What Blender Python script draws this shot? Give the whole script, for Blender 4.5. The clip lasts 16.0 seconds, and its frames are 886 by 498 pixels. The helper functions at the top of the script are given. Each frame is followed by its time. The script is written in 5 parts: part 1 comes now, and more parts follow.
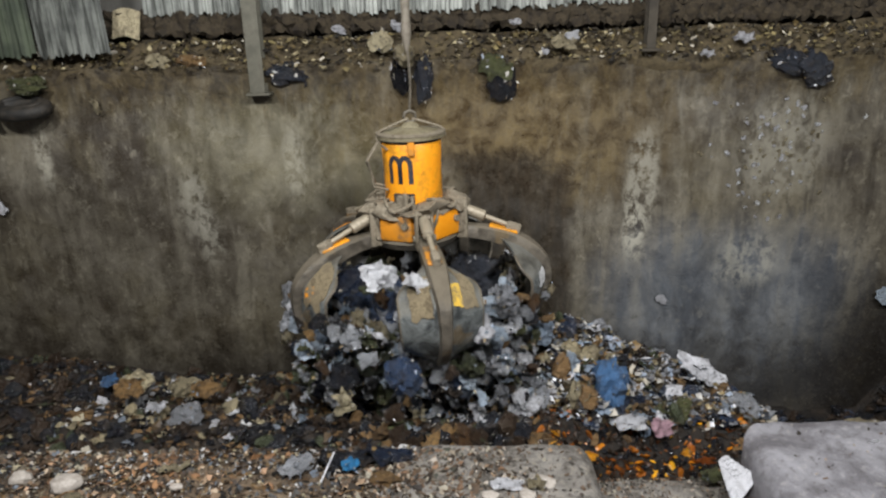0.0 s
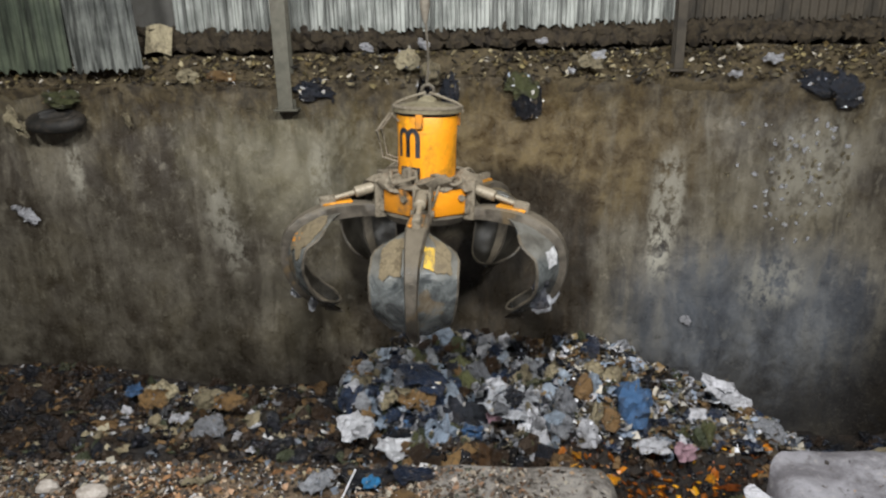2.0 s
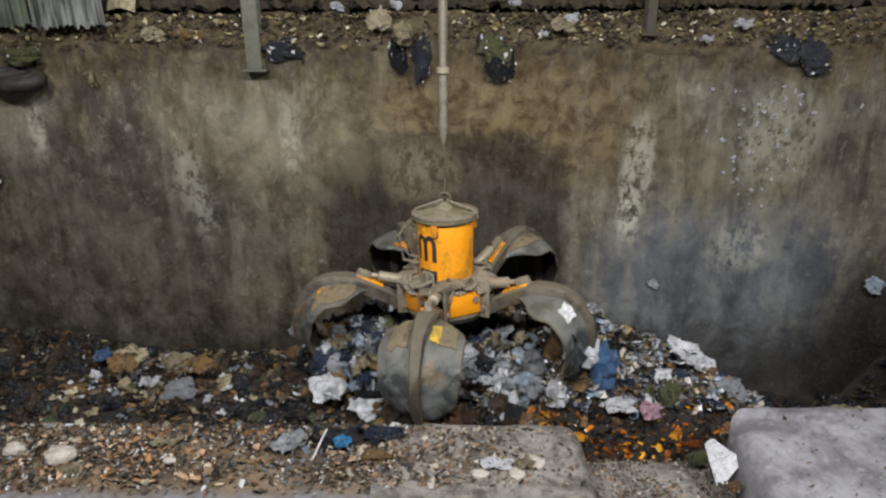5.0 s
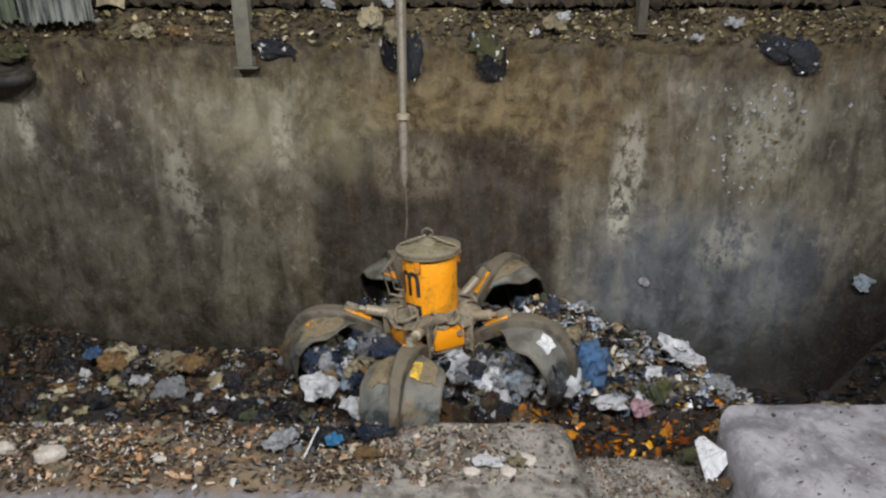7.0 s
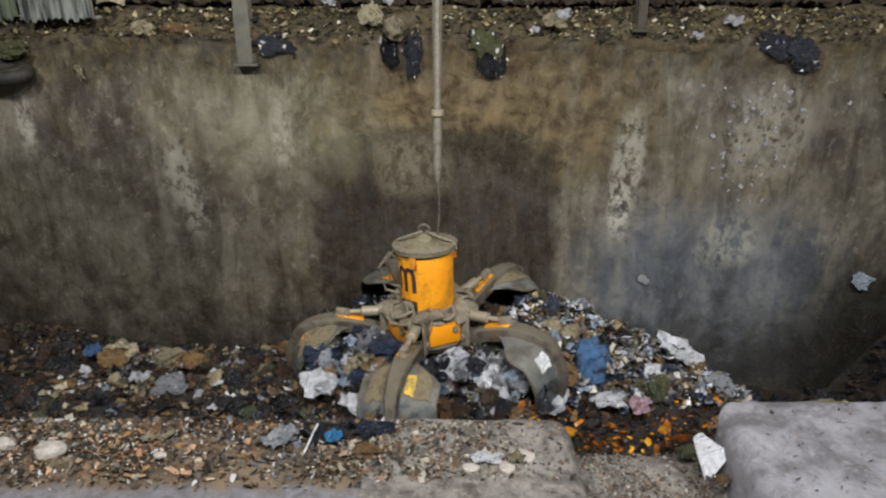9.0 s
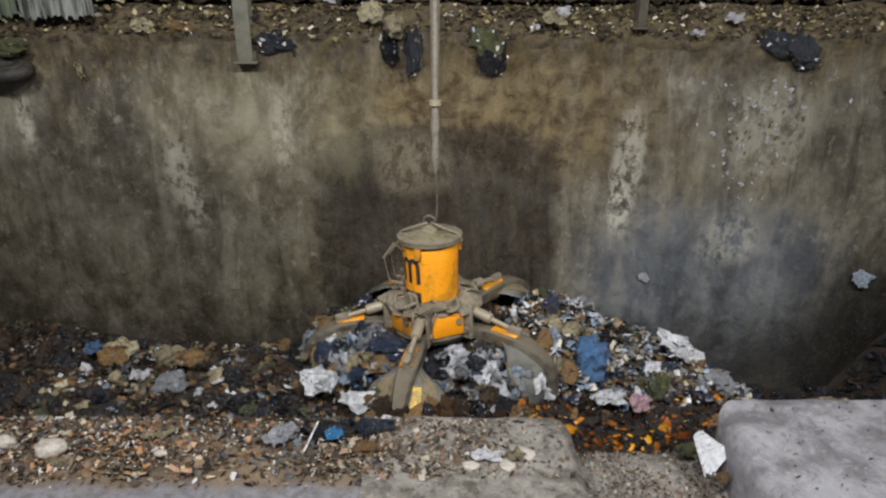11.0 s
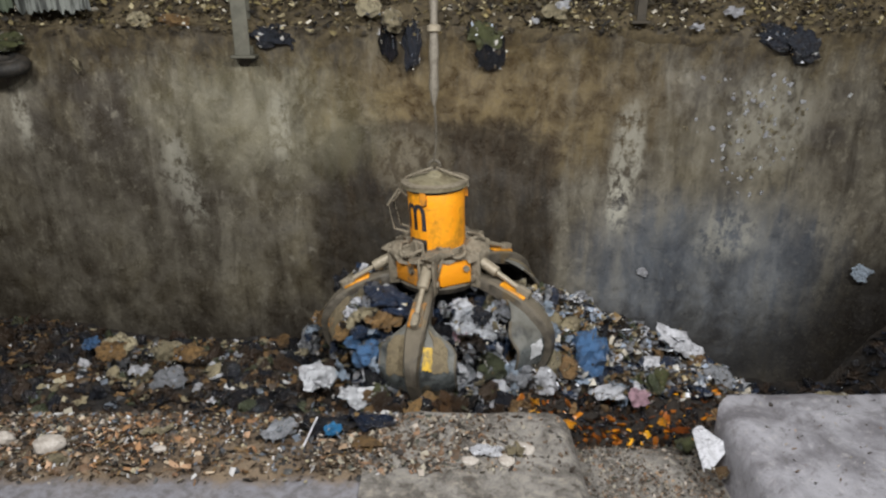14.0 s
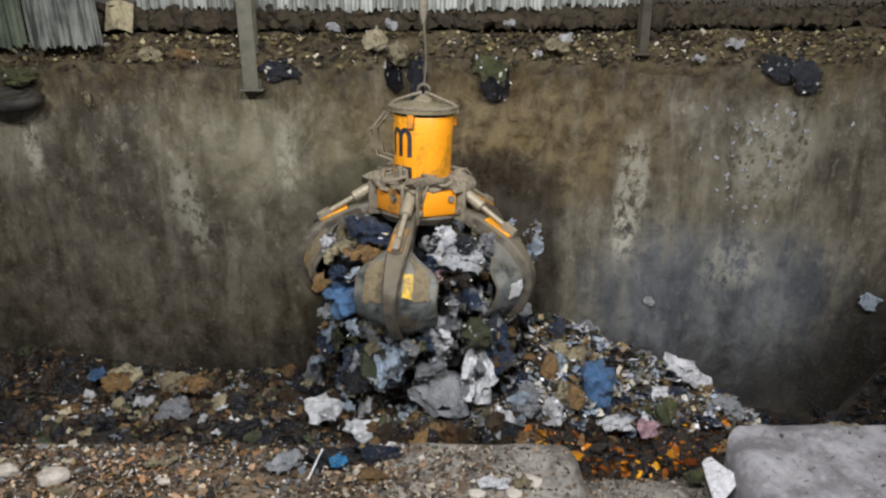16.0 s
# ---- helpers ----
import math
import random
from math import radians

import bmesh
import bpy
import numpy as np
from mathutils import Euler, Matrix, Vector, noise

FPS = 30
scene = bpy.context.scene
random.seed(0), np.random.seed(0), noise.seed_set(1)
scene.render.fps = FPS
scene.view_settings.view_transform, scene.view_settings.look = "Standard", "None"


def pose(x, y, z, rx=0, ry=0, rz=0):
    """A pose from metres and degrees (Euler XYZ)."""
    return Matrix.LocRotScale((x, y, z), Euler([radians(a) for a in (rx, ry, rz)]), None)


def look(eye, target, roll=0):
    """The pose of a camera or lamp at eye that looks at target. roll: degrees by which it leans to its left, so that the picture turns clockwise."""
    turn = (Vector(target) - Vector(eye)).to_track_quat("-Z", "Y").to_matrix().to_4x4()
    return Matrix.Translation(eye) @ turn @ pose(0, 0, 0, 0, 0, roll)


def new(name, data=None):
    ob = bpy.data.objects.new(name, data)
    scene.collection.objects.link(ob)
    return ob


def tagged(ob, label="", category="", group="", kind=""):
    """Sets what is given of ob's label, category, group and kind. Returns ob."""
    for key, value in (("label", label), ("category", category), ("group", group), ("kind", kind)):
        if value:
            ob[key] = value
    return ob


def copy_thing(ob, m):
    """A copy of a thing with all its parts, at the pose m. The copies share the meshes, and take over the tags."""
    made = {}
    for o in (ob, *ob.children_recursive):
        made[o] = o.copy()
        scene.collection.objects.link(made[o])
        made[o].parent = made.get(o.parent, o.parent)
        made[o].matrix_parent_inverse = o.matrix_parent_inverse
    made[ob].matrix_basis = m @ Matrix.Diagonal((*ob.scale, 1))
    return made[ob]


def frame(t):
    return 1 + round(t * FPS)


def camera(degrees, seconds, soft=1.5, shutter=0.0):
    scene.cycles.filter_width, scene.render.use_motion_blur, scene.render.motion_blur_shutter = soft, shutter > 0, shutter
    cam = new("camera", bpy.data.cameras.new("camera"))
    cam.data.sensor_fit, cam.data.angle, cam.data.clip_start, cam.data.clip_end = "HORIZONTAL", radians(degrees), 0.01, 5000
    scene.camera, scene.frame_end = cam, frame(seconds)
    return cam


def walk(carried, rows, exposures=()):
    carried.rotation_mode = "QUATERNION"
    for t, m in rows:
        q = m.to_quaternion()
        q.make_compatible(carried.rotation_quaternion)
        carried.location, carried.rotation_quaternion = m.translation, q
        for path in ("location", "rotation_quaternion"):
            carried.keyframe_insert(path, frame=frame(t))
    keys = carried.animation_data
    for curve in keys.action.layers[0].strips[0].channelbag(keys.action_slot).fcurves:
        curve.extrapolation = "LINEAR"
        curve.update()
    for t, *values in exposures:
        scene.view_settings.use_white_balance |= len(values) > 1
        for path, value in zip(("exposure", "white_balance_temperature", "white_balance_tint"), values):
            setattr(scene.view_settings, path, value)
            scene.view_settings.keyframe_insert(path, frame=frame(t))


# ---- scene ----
FOV = 67.3
cam = camera(FOV, 16.0, soft=2.3, shutter=0.4)

# seconds, yaw to the left, pitch, roll (degrees), eye
VIEW = (
    (0.0, 1.32, -18.05, -1.59, 0.018, 0.026, 5.964),
    (0.5, 2.71, -17.67, -1.48, -0.003, 0.023, 5.994),
    (1.0, 3.17, -17.47, -1.30, -0.016, 0.054, 6.045),
    (1.5, 3.20, -17.26, -1.19, -0.045, 0.041, 6.073),
    (2.0, 3.05, -17.15, -1.12, -0.046, 0.044, 6.087),
    (2.5, 2.88, -17.14, -1.04, -0.041, 0.042, 6.085),
    (3.0, 2.62, -17.20, -1.40, 0.007, 0.040, 6.037),
    (3.5, 2.07, -18.47, -0.97, -0.005, 0.024, 6.033),
    (4.0, 1.54, -19.48, -0.53, -0.007, 0.004, 5.989),
    (6.5, 0.06, -19.91, -0.21, 0.005, -0.002, 5.991),
    (7.0, 0.00, -20.00, 0.00, 0.000, 0.000, 6.000),
    (7.5, -0.07, -20.04, 0.08, 0.004, -0.017, 5.999),
    (8.0, -0.05, -20.12, 0.06, 0.007, -0.018, 5.999),
    (8.5, -0.03, -20.15, 0.19, 0.010, -0.021, 5.997),
    (9.0, 0.00, -20.17, 0.09, 0.007, -0.023, 5.995),
    (11.5, -0.00, -20.52, 0.08, 0.002, -0.009, 5.998),
    (12.0, -0.04, -20.66, 0.08, -0.002, -0.001, 5.996),
    (12.5, -0.08, -20.68, 0.13, -0.001, 0.003, 5.997),
    (13.0, -0.13, -20.77, 0.12, -0.006, 0.006, 6.000),
    (13.5, -0.13, -20.83, 0.14, -0.005, 0.001, 6.000),
    (14.0, -0.16, -20.84, 0.07, -0.006, 0.006, 5.998),
    (14.5, -0.22, -20.83, 0.15, -0.008, 0.007, 6.002),
    (15.0, -0.19, -20.71, 0.04, -0.003, -0.002, 6.006),
    (15.5, -0.04, -20.20, -0.08, -0.004, -0.006, 6.013),
    (16.0, 0.36, -18.33, -0.29, -0.005, -0.013, 6.015),
)


def aim(yaw, pitch, roll, *eye):
    y, p = radians(yaw), radians(pitch)
    ahead = Vector((-math.sin(y) * math.cos(p), math.cos(y) * math.cos(p), math.sin(p)))
    return look(eye, Vector(eye) + ahead, roll)


walk(cam, [(row[0], aim(*row[1:])) for row in VIEW])
scene.view_settings.exposure = 0.0

# ---- light: flood lamps under the bunker roof ----
world = bpy.data.worlds.new("world")
scene.world = world
world.use_nodes = True
world.node_tree.nodes["Background"].inputs[0].default_value = (0.5, 0.55, 0.6, 1)
world.node_tree.nodes["Background"].inputs[1].default_value = 0.02

LAMPS = (((-6.5, 0.3, 12.0), (-2.0, 11.5, 1.0), 1220), ((0.0, 0.3, 12.0), (0.3, 11.0, 1.0), 1400), ((6.5, 0.3, 12.0), (3.5, 11.5, 0.5), 1380))
for at, to, watts in LAMPS:
    d = bpy.data.lights.new("flood_light", "AREA")
    d.shape, d.size, d.size_y, d.energy, d.color = "RECTANGLE", 1.6, 0.8, watts, (0.985, 1.0, 1.02)
    ob = new("flood_light", d)
    ob.matrix_world = look(at, to)


# ---- materials ----
def rgb(h):
    c = [int(h[i:i + 2], 16) / 255 for i in (0, 2, 4)]
    return tuple(v / 12.92 if v < 0.04045 else ((v + 0.055) / 1.055) ** 2.4 for v in c)


class Nodes:
    """A small builder for node materials."""

    def __init__(self, name, rough=0.7, metal=0.0):
        self.mat = bpy.data.materials.new(name)
        self.mat.use_nodes = True
        self.t = self.mat.node_tree
        self.bsdf = self.t.nodes["Principled BSDF"]
        self.bsdf.inputs["Roughness"].default_value = rough
        self.bsdf.inputs["Metallic"].default_value = metal
        self.co = self.t.nodes.new("ShaderNodeTexCoord")
        self.pos = self.co.outputs["Object"]

    def link(self, a, b):
        self.t.links.new(a, b)

    def put(self, sock, v):
        if isinstance(v, bpy.types.NodeSocket):
            self.link(v, sock)
        elif isinstance(v, tuple) and len(v) == 3 and sock.type == "RGBA":
            sock.default_value = (*v, 1)
        else:
            sock.default_value = v

    def scaled(self, sx, sy, sz, src=None):
        m = self.t.nodes.new("ShaderNodeMapping")
        m.inputs["Scale"].default_value = (sx, sy, sz)
        self.link(src or self.pos, m.inputs[0])
        return m.outputs[0]

    def noise(self, scale, detail=4.0, rough=0.6, vec=None, warp=0.0):
        n = self.t.nodes.new("ShaderNodeTexNoise")
        n.inputs["Scale"].default_value = scale
        n.inputs["Detail"].default_value = detail
        n.inputs["Roughness"].default_value = rough
        n.inputs["Distortion"].default_value = warp
        self.link(vec or self.pos, n.inputs["Vector"])
        return n.outputs["Fac"]

    def ramp(self, fac, lo, hi):
        r = self.t.nodes.new("ShaderNodeMapRange")
        r.interpolation_type = "SMOOTHSTEP"
        self.put(r.inputs[0], fac)
        r.inputs[1].default_value, r.inputs[2].default_value = lo, hi
        return r.outputs[0]

    def math(self, op, a, b=0.0):
        m = self.t.nodes.new("ShaderNodeMath")
        m.operation = op
        self.put(m.inputs[0], a)
        self.put(m.inputs[1], b)
        return m.outputs[0]

    def mix(self, fac, a, b, mode="MIX"):
        m = self.t.nodes.new("ShaderNodeMix")
        m.data_type, m.blend_type = "RGBA", mode
        self.put(m.inputs[0], fac)
        self.put(m.inputs[6], a)
        self.put(m.inputs[7], b)
        return m.outputs[2]

    def xyz(self):
        s = self.t.nodes.new("ShaderNodeSeparateXYZ")
        self.link(self.pos, s.inputs[0])
        return s.outputs

    def island(self):
        return self.t.nodes.new("ShaderNodeNewGeometry").outputs["Random Per Island"]

    def each(self):
        return self.t.nodes.new("ShaderNodeObjectInfo").outputs["Random"]

    def palette(self, fac, colours):
        r = self.t.nodes.new("ShaderNodeValToRGB")
        r.color_ramp.interpolation = "CONSTANT"
        e = r.color_ramp.elements
        while len(e) < len(colours):
            e.new(0.5)
        for i, c in enumerate(colours):
            e[i].position, e[i].color = i / len(colours), (*c, 1)
        self.link(fac, r.inputs[0])
        return r.outputs[0]

    def bump(self, h, strength=0.4, dist=0.02):
        b = self.t.nodes.new("ShaderNodeBump")
        b.inputs["Strength"].default_value, b.inputs["Distance"].default_value = strength, dist
        self.link(h, b.inputs["Height"])
        self.link(b.outputs[0], self.bsdf.inputs["Normal"])

    def done(self, colour, rough=None):
        self.put(self.bsdf.inputs["Base Color"], colour)
        if rough is not None:
            self.put(self.bsdf.inputs["Roughness"], rough)
        return self.mat


def spot(n, x, z, cx, cz, rx, rz, soft=0.35, wobble=None, amount=0.5, power=2.6):
    """1 inside an uneven oval round (cx, cz) in x and z, 0 outside."""
    dx = n.math("DIVIDE", n.math("SUBTRACT", x, cx), rx)
    dz = n.math("DIVIDE", n.math("SUBTRACT", z, cz), rz)
    d = n.math("ADD", n.math("POWER", n.math("ABSOLUTE", dx), power), n.math("POWER", n.math("ABSOLUTE", dz), power))
    if wobble is not None:
        d = n.math("ADD", d, n.math("MULTIPLY", n.math("SUBTRACT", wobble, 0.5), amount * 4))
    return n.math("SUBTRACT", 1.0, n.ramp(d, 1.0 - soft, 1.0 + soft))


def pit_wall_material():
    n = Nodes("pit_wall_concrete", 0.75)
    x, y, z = n.xyz()

    def less(v, lo, hi):
        return n.math("SUBTRACT", 1.0, n.ramp(v, lo, hi))

    def lay(col, mask, amount, over):
        return n.mix(n.math("MULTIPLY", mask, amount), col, over)

    big = n.noise(0.5, 5, 0.6, warp=0.3)
    blotch = n.noise(1.0, 7, 0.66, n.scaled(1.0, 1.0, 0.7), 0.5)
    mid = n.noise(2.6, 7, 0.68, warp=0.5)
    mottle = n.noise(5.5, 8, 0.72, n.scaled(1, 1, 0.75), 0.3)
    fine = n.noise(19, 6, 0.7)
    run = n.noise(1.0, 7, 0.7, n.scaled(2.7, 1, 0.5), 0.45)
    thin = n.noise(1.0, 7, 0.75, n.scaled(4.6, 1, 1.1), 0.3)
    col = n.mix(n.ramp(blotch, 0.34, 0.66), rgb("39322a"), rgb("706a5d"))
    col = lay(col, n.ramp(big, 0.48, 0.66), 0.4, rgb("5d5339"))
    col = lay(col, n.ramp(run, 0.5, 0.7), 0.5, rgb("837d6e"))
    col = lay(col, less(run, 0.34, 0.5), 0.65, rgb("2c261e"))
    col = lay(col, n.ramp(mid, 0.54, 0.7), 0.45, rgb("3a342b"))
    col = lay(col, n.ramp(mottle, 0.54, 0.66), 0.5, rgb("8d8676"))
    col = lay(col, less(mottle, 0.34, 0.47), 0.5, rgb("312b23"))
    col = lay(col, n.ramp(thin, 0.58, 0.74), 0.3, rgb("9d9786"))
    # rusty runs below the lip, a wet dark patch
    brown = spot(n, x, z, 1.0, 4.1, 3.0, 1.3, 0.8, run, 0.9)
    col = lay(col, brown, 0.88, n.mix(n.ramp(mid, 0.35, 0.65), rgb("3e301b"), rgb("685733")))
    dark = spot(n, x, z, -0.1, 1.75, 2.35, 2.1, 0.45, n.math("ADD", n.math("MULTIPLY", mid, 0.5), n.math("MULTIPLY", run, 0.5)), 0.55, 5.0)
    col = lay(col, dark, 0.84, n.mix(n.ramp(thin, 0.4, 0.7), rgb("1e1812"), rgb("3b3227")))
    crust = spot(n, x, z, -0.55, 3.1, 0.75, 0.6, 0.6, mottle, 1.2)
    col = lay(col, crust, 0.6, n.mix(n.ramp(mottle, 0.4, 0.6), rgb("4a4030"), rgb("7d7461")))
    # bluish haze at the lower right, painted into the wall colour
    haze = spot(n, x, z, 5.3, 0.2, 2.5, 2.1, 0.98, n.math("ADD", n.math("MULTIPLY", run, 0.5), n.math("MULTIPLY", blotch, 0.5)), 1.0)
    col = lay(col, haze, 0.52, n.mix(n.ramp(blotch, 0.3, 0.7), rgb("4a515a"), rgb("7a838f")))
    algae = spot(n, x, z, -3.3, 3.9, 2.1, 1.2, 0.9, run, 0.9)
    col = lay(col, algae, 0.32, n.mix(n.ramp(blotch, 0.35, 0.65), rgb("5c573d"), rgb("8a8468")))
    # pale flaking skin in narrow patches
    flake = n.math("ADD", n.math("MULTIPLY", thin, 0.5), n.math("MULTIPLY", mottle, 0.5))
    for cx, cz, rx, rz, amount in ((3.48, 3.2, 0.2, 0.75, 0.75), (3.4, 2.2, 0.14, 0.45, 0.7), (-5.0, 2.95, 0.2, 0.5, 0.6), (-4.75, 2.3, 0.18, 0.4, 0.55), (-3.0, 3.7, 0.14, 0.5, 0.4), (-7.7, 3.9, 0.1, 0.45, 0.5), (5.6, 1.6, 0.4, 0.4, 0.4), (6.0, 3.8, 0.5, 0.7, 0.45)):
        pale = n.math("MULTIPLY", spot(n, x, z, cx, cz, rx * 1.5, rz * 1.3, 0.9, flake, 1.4), n.ramp(mottle, 0.42, 0.56))
        col = lay(col, pale, amount, rgb("aba798"))
    stain = spot(n, x, z, -6.8, 1.5, 4.4, 2.1, 0.95, blotch, 0.7)
    col = lay(col, stain, 0.46, n.mix(n.ramp(mid, 0.35, 0.65), rgb("29251d"), rgb("433d32")))
    # upper right dimmed in the colour, in place of a weaker lamp
    dimmed = spot(n, x, z, 6.6, 4.1, 4.2, 1.7, 0.95, blotch, 0.7)
    col = lay(col, dimmed, 0.36, n.mix(n.ramp(run, 0.4, 0.65), rgb("2f2a22"), rgb("4f493c")))
    # shade at the wall foot, painted dark towards the waste line
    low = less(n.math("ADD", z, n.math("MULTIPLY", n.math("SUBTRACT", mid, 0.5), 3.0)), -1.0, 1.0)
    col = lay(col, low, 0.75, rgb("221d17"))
    # darker brown towards the lip
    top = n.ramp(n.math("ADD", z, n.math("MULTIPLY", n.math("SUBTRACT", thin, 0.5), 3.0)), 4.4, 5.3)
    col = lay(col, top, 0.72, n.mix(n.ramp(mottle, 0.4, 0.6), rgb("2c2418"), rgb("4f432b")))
    # darkness of the lower right corner, painted into the wall colour
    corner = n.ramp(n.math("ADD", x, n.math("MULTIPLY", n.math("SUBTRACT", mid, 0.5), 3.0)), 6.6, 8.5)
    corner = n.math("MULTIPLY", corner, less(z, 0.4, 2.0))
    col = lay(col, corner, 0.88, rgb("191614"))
    col = lay(col, n.ramp(fine, 0.52, 0.75), 0.13, rgb("a8a290"))
    n.bump(n.math("ADD", n.math("MULTIPLY", fine, 0.6), n.math("ADD", blotch, mottle)), 0.35, 0.03)
    return n.done(col, n.ramp(mid, 0.1, 1.0))


def grimy(name, colours, rough=0.7, metal=0.0, scale=4.0, dirt="3a332a", amount=0.6, bump=0.4):
    n = Nodes(name, rough, metal)
    a, b = n.noise(scale, 6, 0.65, warp=0.4), n.noise(scale * 6, 4, 0.7)
    col = n.mix(n.ramp(a, 0.35, 0.65), rgb(colours[0]), rgb(colours[1]))
    col = n.mix(n.math("MULTIPLY", n.ramp(n.math("ADD", a, n.math("MULTIPLY", b, 0.35)), 0.62, 0.85), amount), col, rgb(dirt))
    n.bump(n.math("ADD", b, a), bump, 0.01)
    return n.done(col, n.math("ADD", n.math("MULTIPLY", b, 0.3), rough - 0.15))


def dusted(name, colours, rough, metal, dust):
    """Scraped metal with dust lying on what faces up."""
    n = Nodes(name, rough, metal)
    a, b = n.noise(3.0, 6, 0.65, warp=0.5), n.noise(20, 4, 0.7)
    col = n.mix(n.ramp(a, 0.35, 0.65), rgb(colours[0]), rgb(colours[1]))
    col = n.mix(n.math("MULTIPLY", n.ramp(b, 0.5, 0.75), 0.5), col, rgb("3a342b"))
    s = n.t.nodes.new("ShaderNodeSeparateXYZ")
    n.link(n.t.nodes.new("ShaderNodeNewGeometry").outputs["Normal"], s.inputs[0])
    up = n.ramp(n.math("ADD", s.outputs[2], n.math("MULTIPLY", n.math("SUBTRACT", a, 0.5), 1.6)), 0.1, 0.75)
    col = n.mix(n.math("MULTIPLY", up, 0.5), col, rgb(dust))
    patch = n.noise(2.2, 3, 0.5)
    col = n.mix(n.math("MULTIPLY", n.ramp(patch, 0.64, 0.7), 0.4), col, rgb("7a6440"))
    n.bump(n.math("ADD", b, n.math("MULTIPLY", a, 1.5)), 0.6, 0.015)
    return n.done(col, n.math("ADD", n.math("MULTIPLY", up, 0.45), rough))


def sheet_metal(name, lo, hi, dirt):
    n = Nodes(name, 0.5, 0.2)
    run, a = n.noise(1.0, 6, 0.7, n.scaled(9, 9, 0.5), 0.3), n.noise(1.5, 5, 0.6)
    col = n.mix(n.ramp(a, 0.3, 0.7), rgb(lo), rgb(hi))
    col = n.mix(n.math("MULTIPLY", n.ramp(run, 0.42, 0.62), 0.85), col, rgb(dirt))
    n.bump(run, 0.2, 0.01)
    return n.done(col)


M = {}
M["wall"] = pit_wall_material()
n_ = Nodes("worn_concrete_block", 0.7)
a_, b_, d_ = n_.noise(1.3, 6, 0.65, warp=0.6), n_.noise(9, 6, 0.75, warp=0.4), n_.noise(45, 4, 0.7)
c_ = n_.mix(n_.ramp(a_, 0.35, 0.65), rgb("605d60"), rgb("908e92"))
c_ = n_.mix(n_.math("MULTIPLY", n_.ramp(b_, 0.53, 0.68), 0.5), c_, rgb("aaa6a4"))
c_ = n_.mix(n_.math("MULTIPLY", n_.math("SUBTRACT", 1.0, n_.ramp(b_, 0.34, 0.47)), 0.6), c_, rgb("4a443f"))
c_ = n_.mix(n_.math("MULTIPLY", n_.ramp(d_, 0.58, 0.7), 0.4), c_, rgb("362f28"))
n_.bump(n_.math("ADD", b_, d_), 0.6, 0.02)
M["concrete"] = n_.done(c_)
n_ = Nodes("gritty_concrete", 0.9)
a_, b_, d_ = n_.noise(1.4, 6, 0.65, warp=0.5), n_.noise(8, 6, 0.72), n_.noise(40, 4, 0.7)
c_ = n_.mix(n_.ramp(a_, 0.35, 0.65), rgb("4d4033"), rgb("72624f"))
c_ = n_.mix(n_.math("MULTIPLY", n_.ramp(b_, 0.5, 0.68), 0.7), c_, rgb("352a1f"))
c_ = n_.mix(n_.math("MULTIPLY", n_.ramp(d_, 0.52, 0.68), 0.5), c_, rgb("9a8468"))
bare_ = n_.math("SUBTRACT", 1.0, n_.ramp(n_.math("ADD", n_.xyz()[1], n_.math("MULTIPLY", a_, 0.5)), 6.55, 6.8))
c_ = n_.mix(n_.math("MULTIPLY", bare_, 0.8), c_, n_.mix(n_.ramp(b_, 0.35, 0.65), rgb("5d5c5f"), rgb("83838a")))
n_.bump(n_.math("ADD", b_, d_), 1.0, 0.015)
M["grit"] = n_.done(c_)
n_ = Nodes("dirt_smeared_concrete", 0.75)
a_, b_, d_ = n_.noise(1.5, 6, 0.65, warp=0.6), n_.noise(8, 7, 0.75, warp=0.4), n_.noise(42, 4, 0.7)
c_ = n_.mix(n_.ramp(a_, 0.35, 0.65), rgb("57524c"), rgb("8a857e"))
c_ = n_.mix(n_.math("MULTIPLY", n_.ramp(b_, 0.5, 0.64), 0.6), c_, rgb("a09789"))
c_ = n_.mix(n_.math("MULTIPLY", n_.math("SUBTRACT", 1.0, n_.ramp(b_, 0.36, 0.49)), 0.75), c_, rgb("3a2f24"))
c_ = n_.mix(n_.math("MULTIPLY", n_.ramp(d_, 0.56, 0.7), 0.45), c_, rgb("33291f"))
n_.bump(n_.math("ADD", b_, d_), 0.8, 0.03)
M["smeared"] = n_.done(c_)
M["lip"] = grimy("crusted_ledge", ("2e2618", "62553a"), 0.9, scale=2.4, dirt="221b13", amount=0.9, bump=0.9)
M["sill"] = grimy("crusted_dark_beam", ("241d14", "4a3f2c"), 0.95, scale=4.0, dirt="14100b", amount=0.9, bump=1.0)
M["hall"] = grimy("hall_concrete", ("55534e", "6a6862"), 0.85, scale=0.8)
M["sheet"] = sheet_metal("weathered_sheet_metal", "6c6f69", "9c9e97", "33342f")
M["sheet_green"] = sheet_metal("algae_stained_sheet_metal", "3c4337", "5a614f", "1d1f19")
M["sheet_dark"] = sheet_metal("sooty_sheet_metal", "454743", "7b7d76", "1c1d19")
M["post_dark"] = grimy("dark_brown_steel", ("2c271f", "453e32"), 0.8, 0.1, scale=2.0)
M["post"] = grimy("dull_steel_post", ("4f4d42", "6a675a"), 0.6, 0.3, scale=2.0)
M["orange"] = grimy("orange_paint", ("e08c12", "f2a21c"), 0.42, scale=2.2, dirt="8a5d1c", amount=0.75, bump=0.2)
M["orange_worn"] = grimy("worn_orange_paint", ("c87f16", "96682a"), 0.6, scale=3.0, dirt="5a5040", amount=0.95, bump=0.4)
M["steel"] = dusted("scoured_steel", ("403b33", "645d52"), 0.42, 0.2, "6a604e")
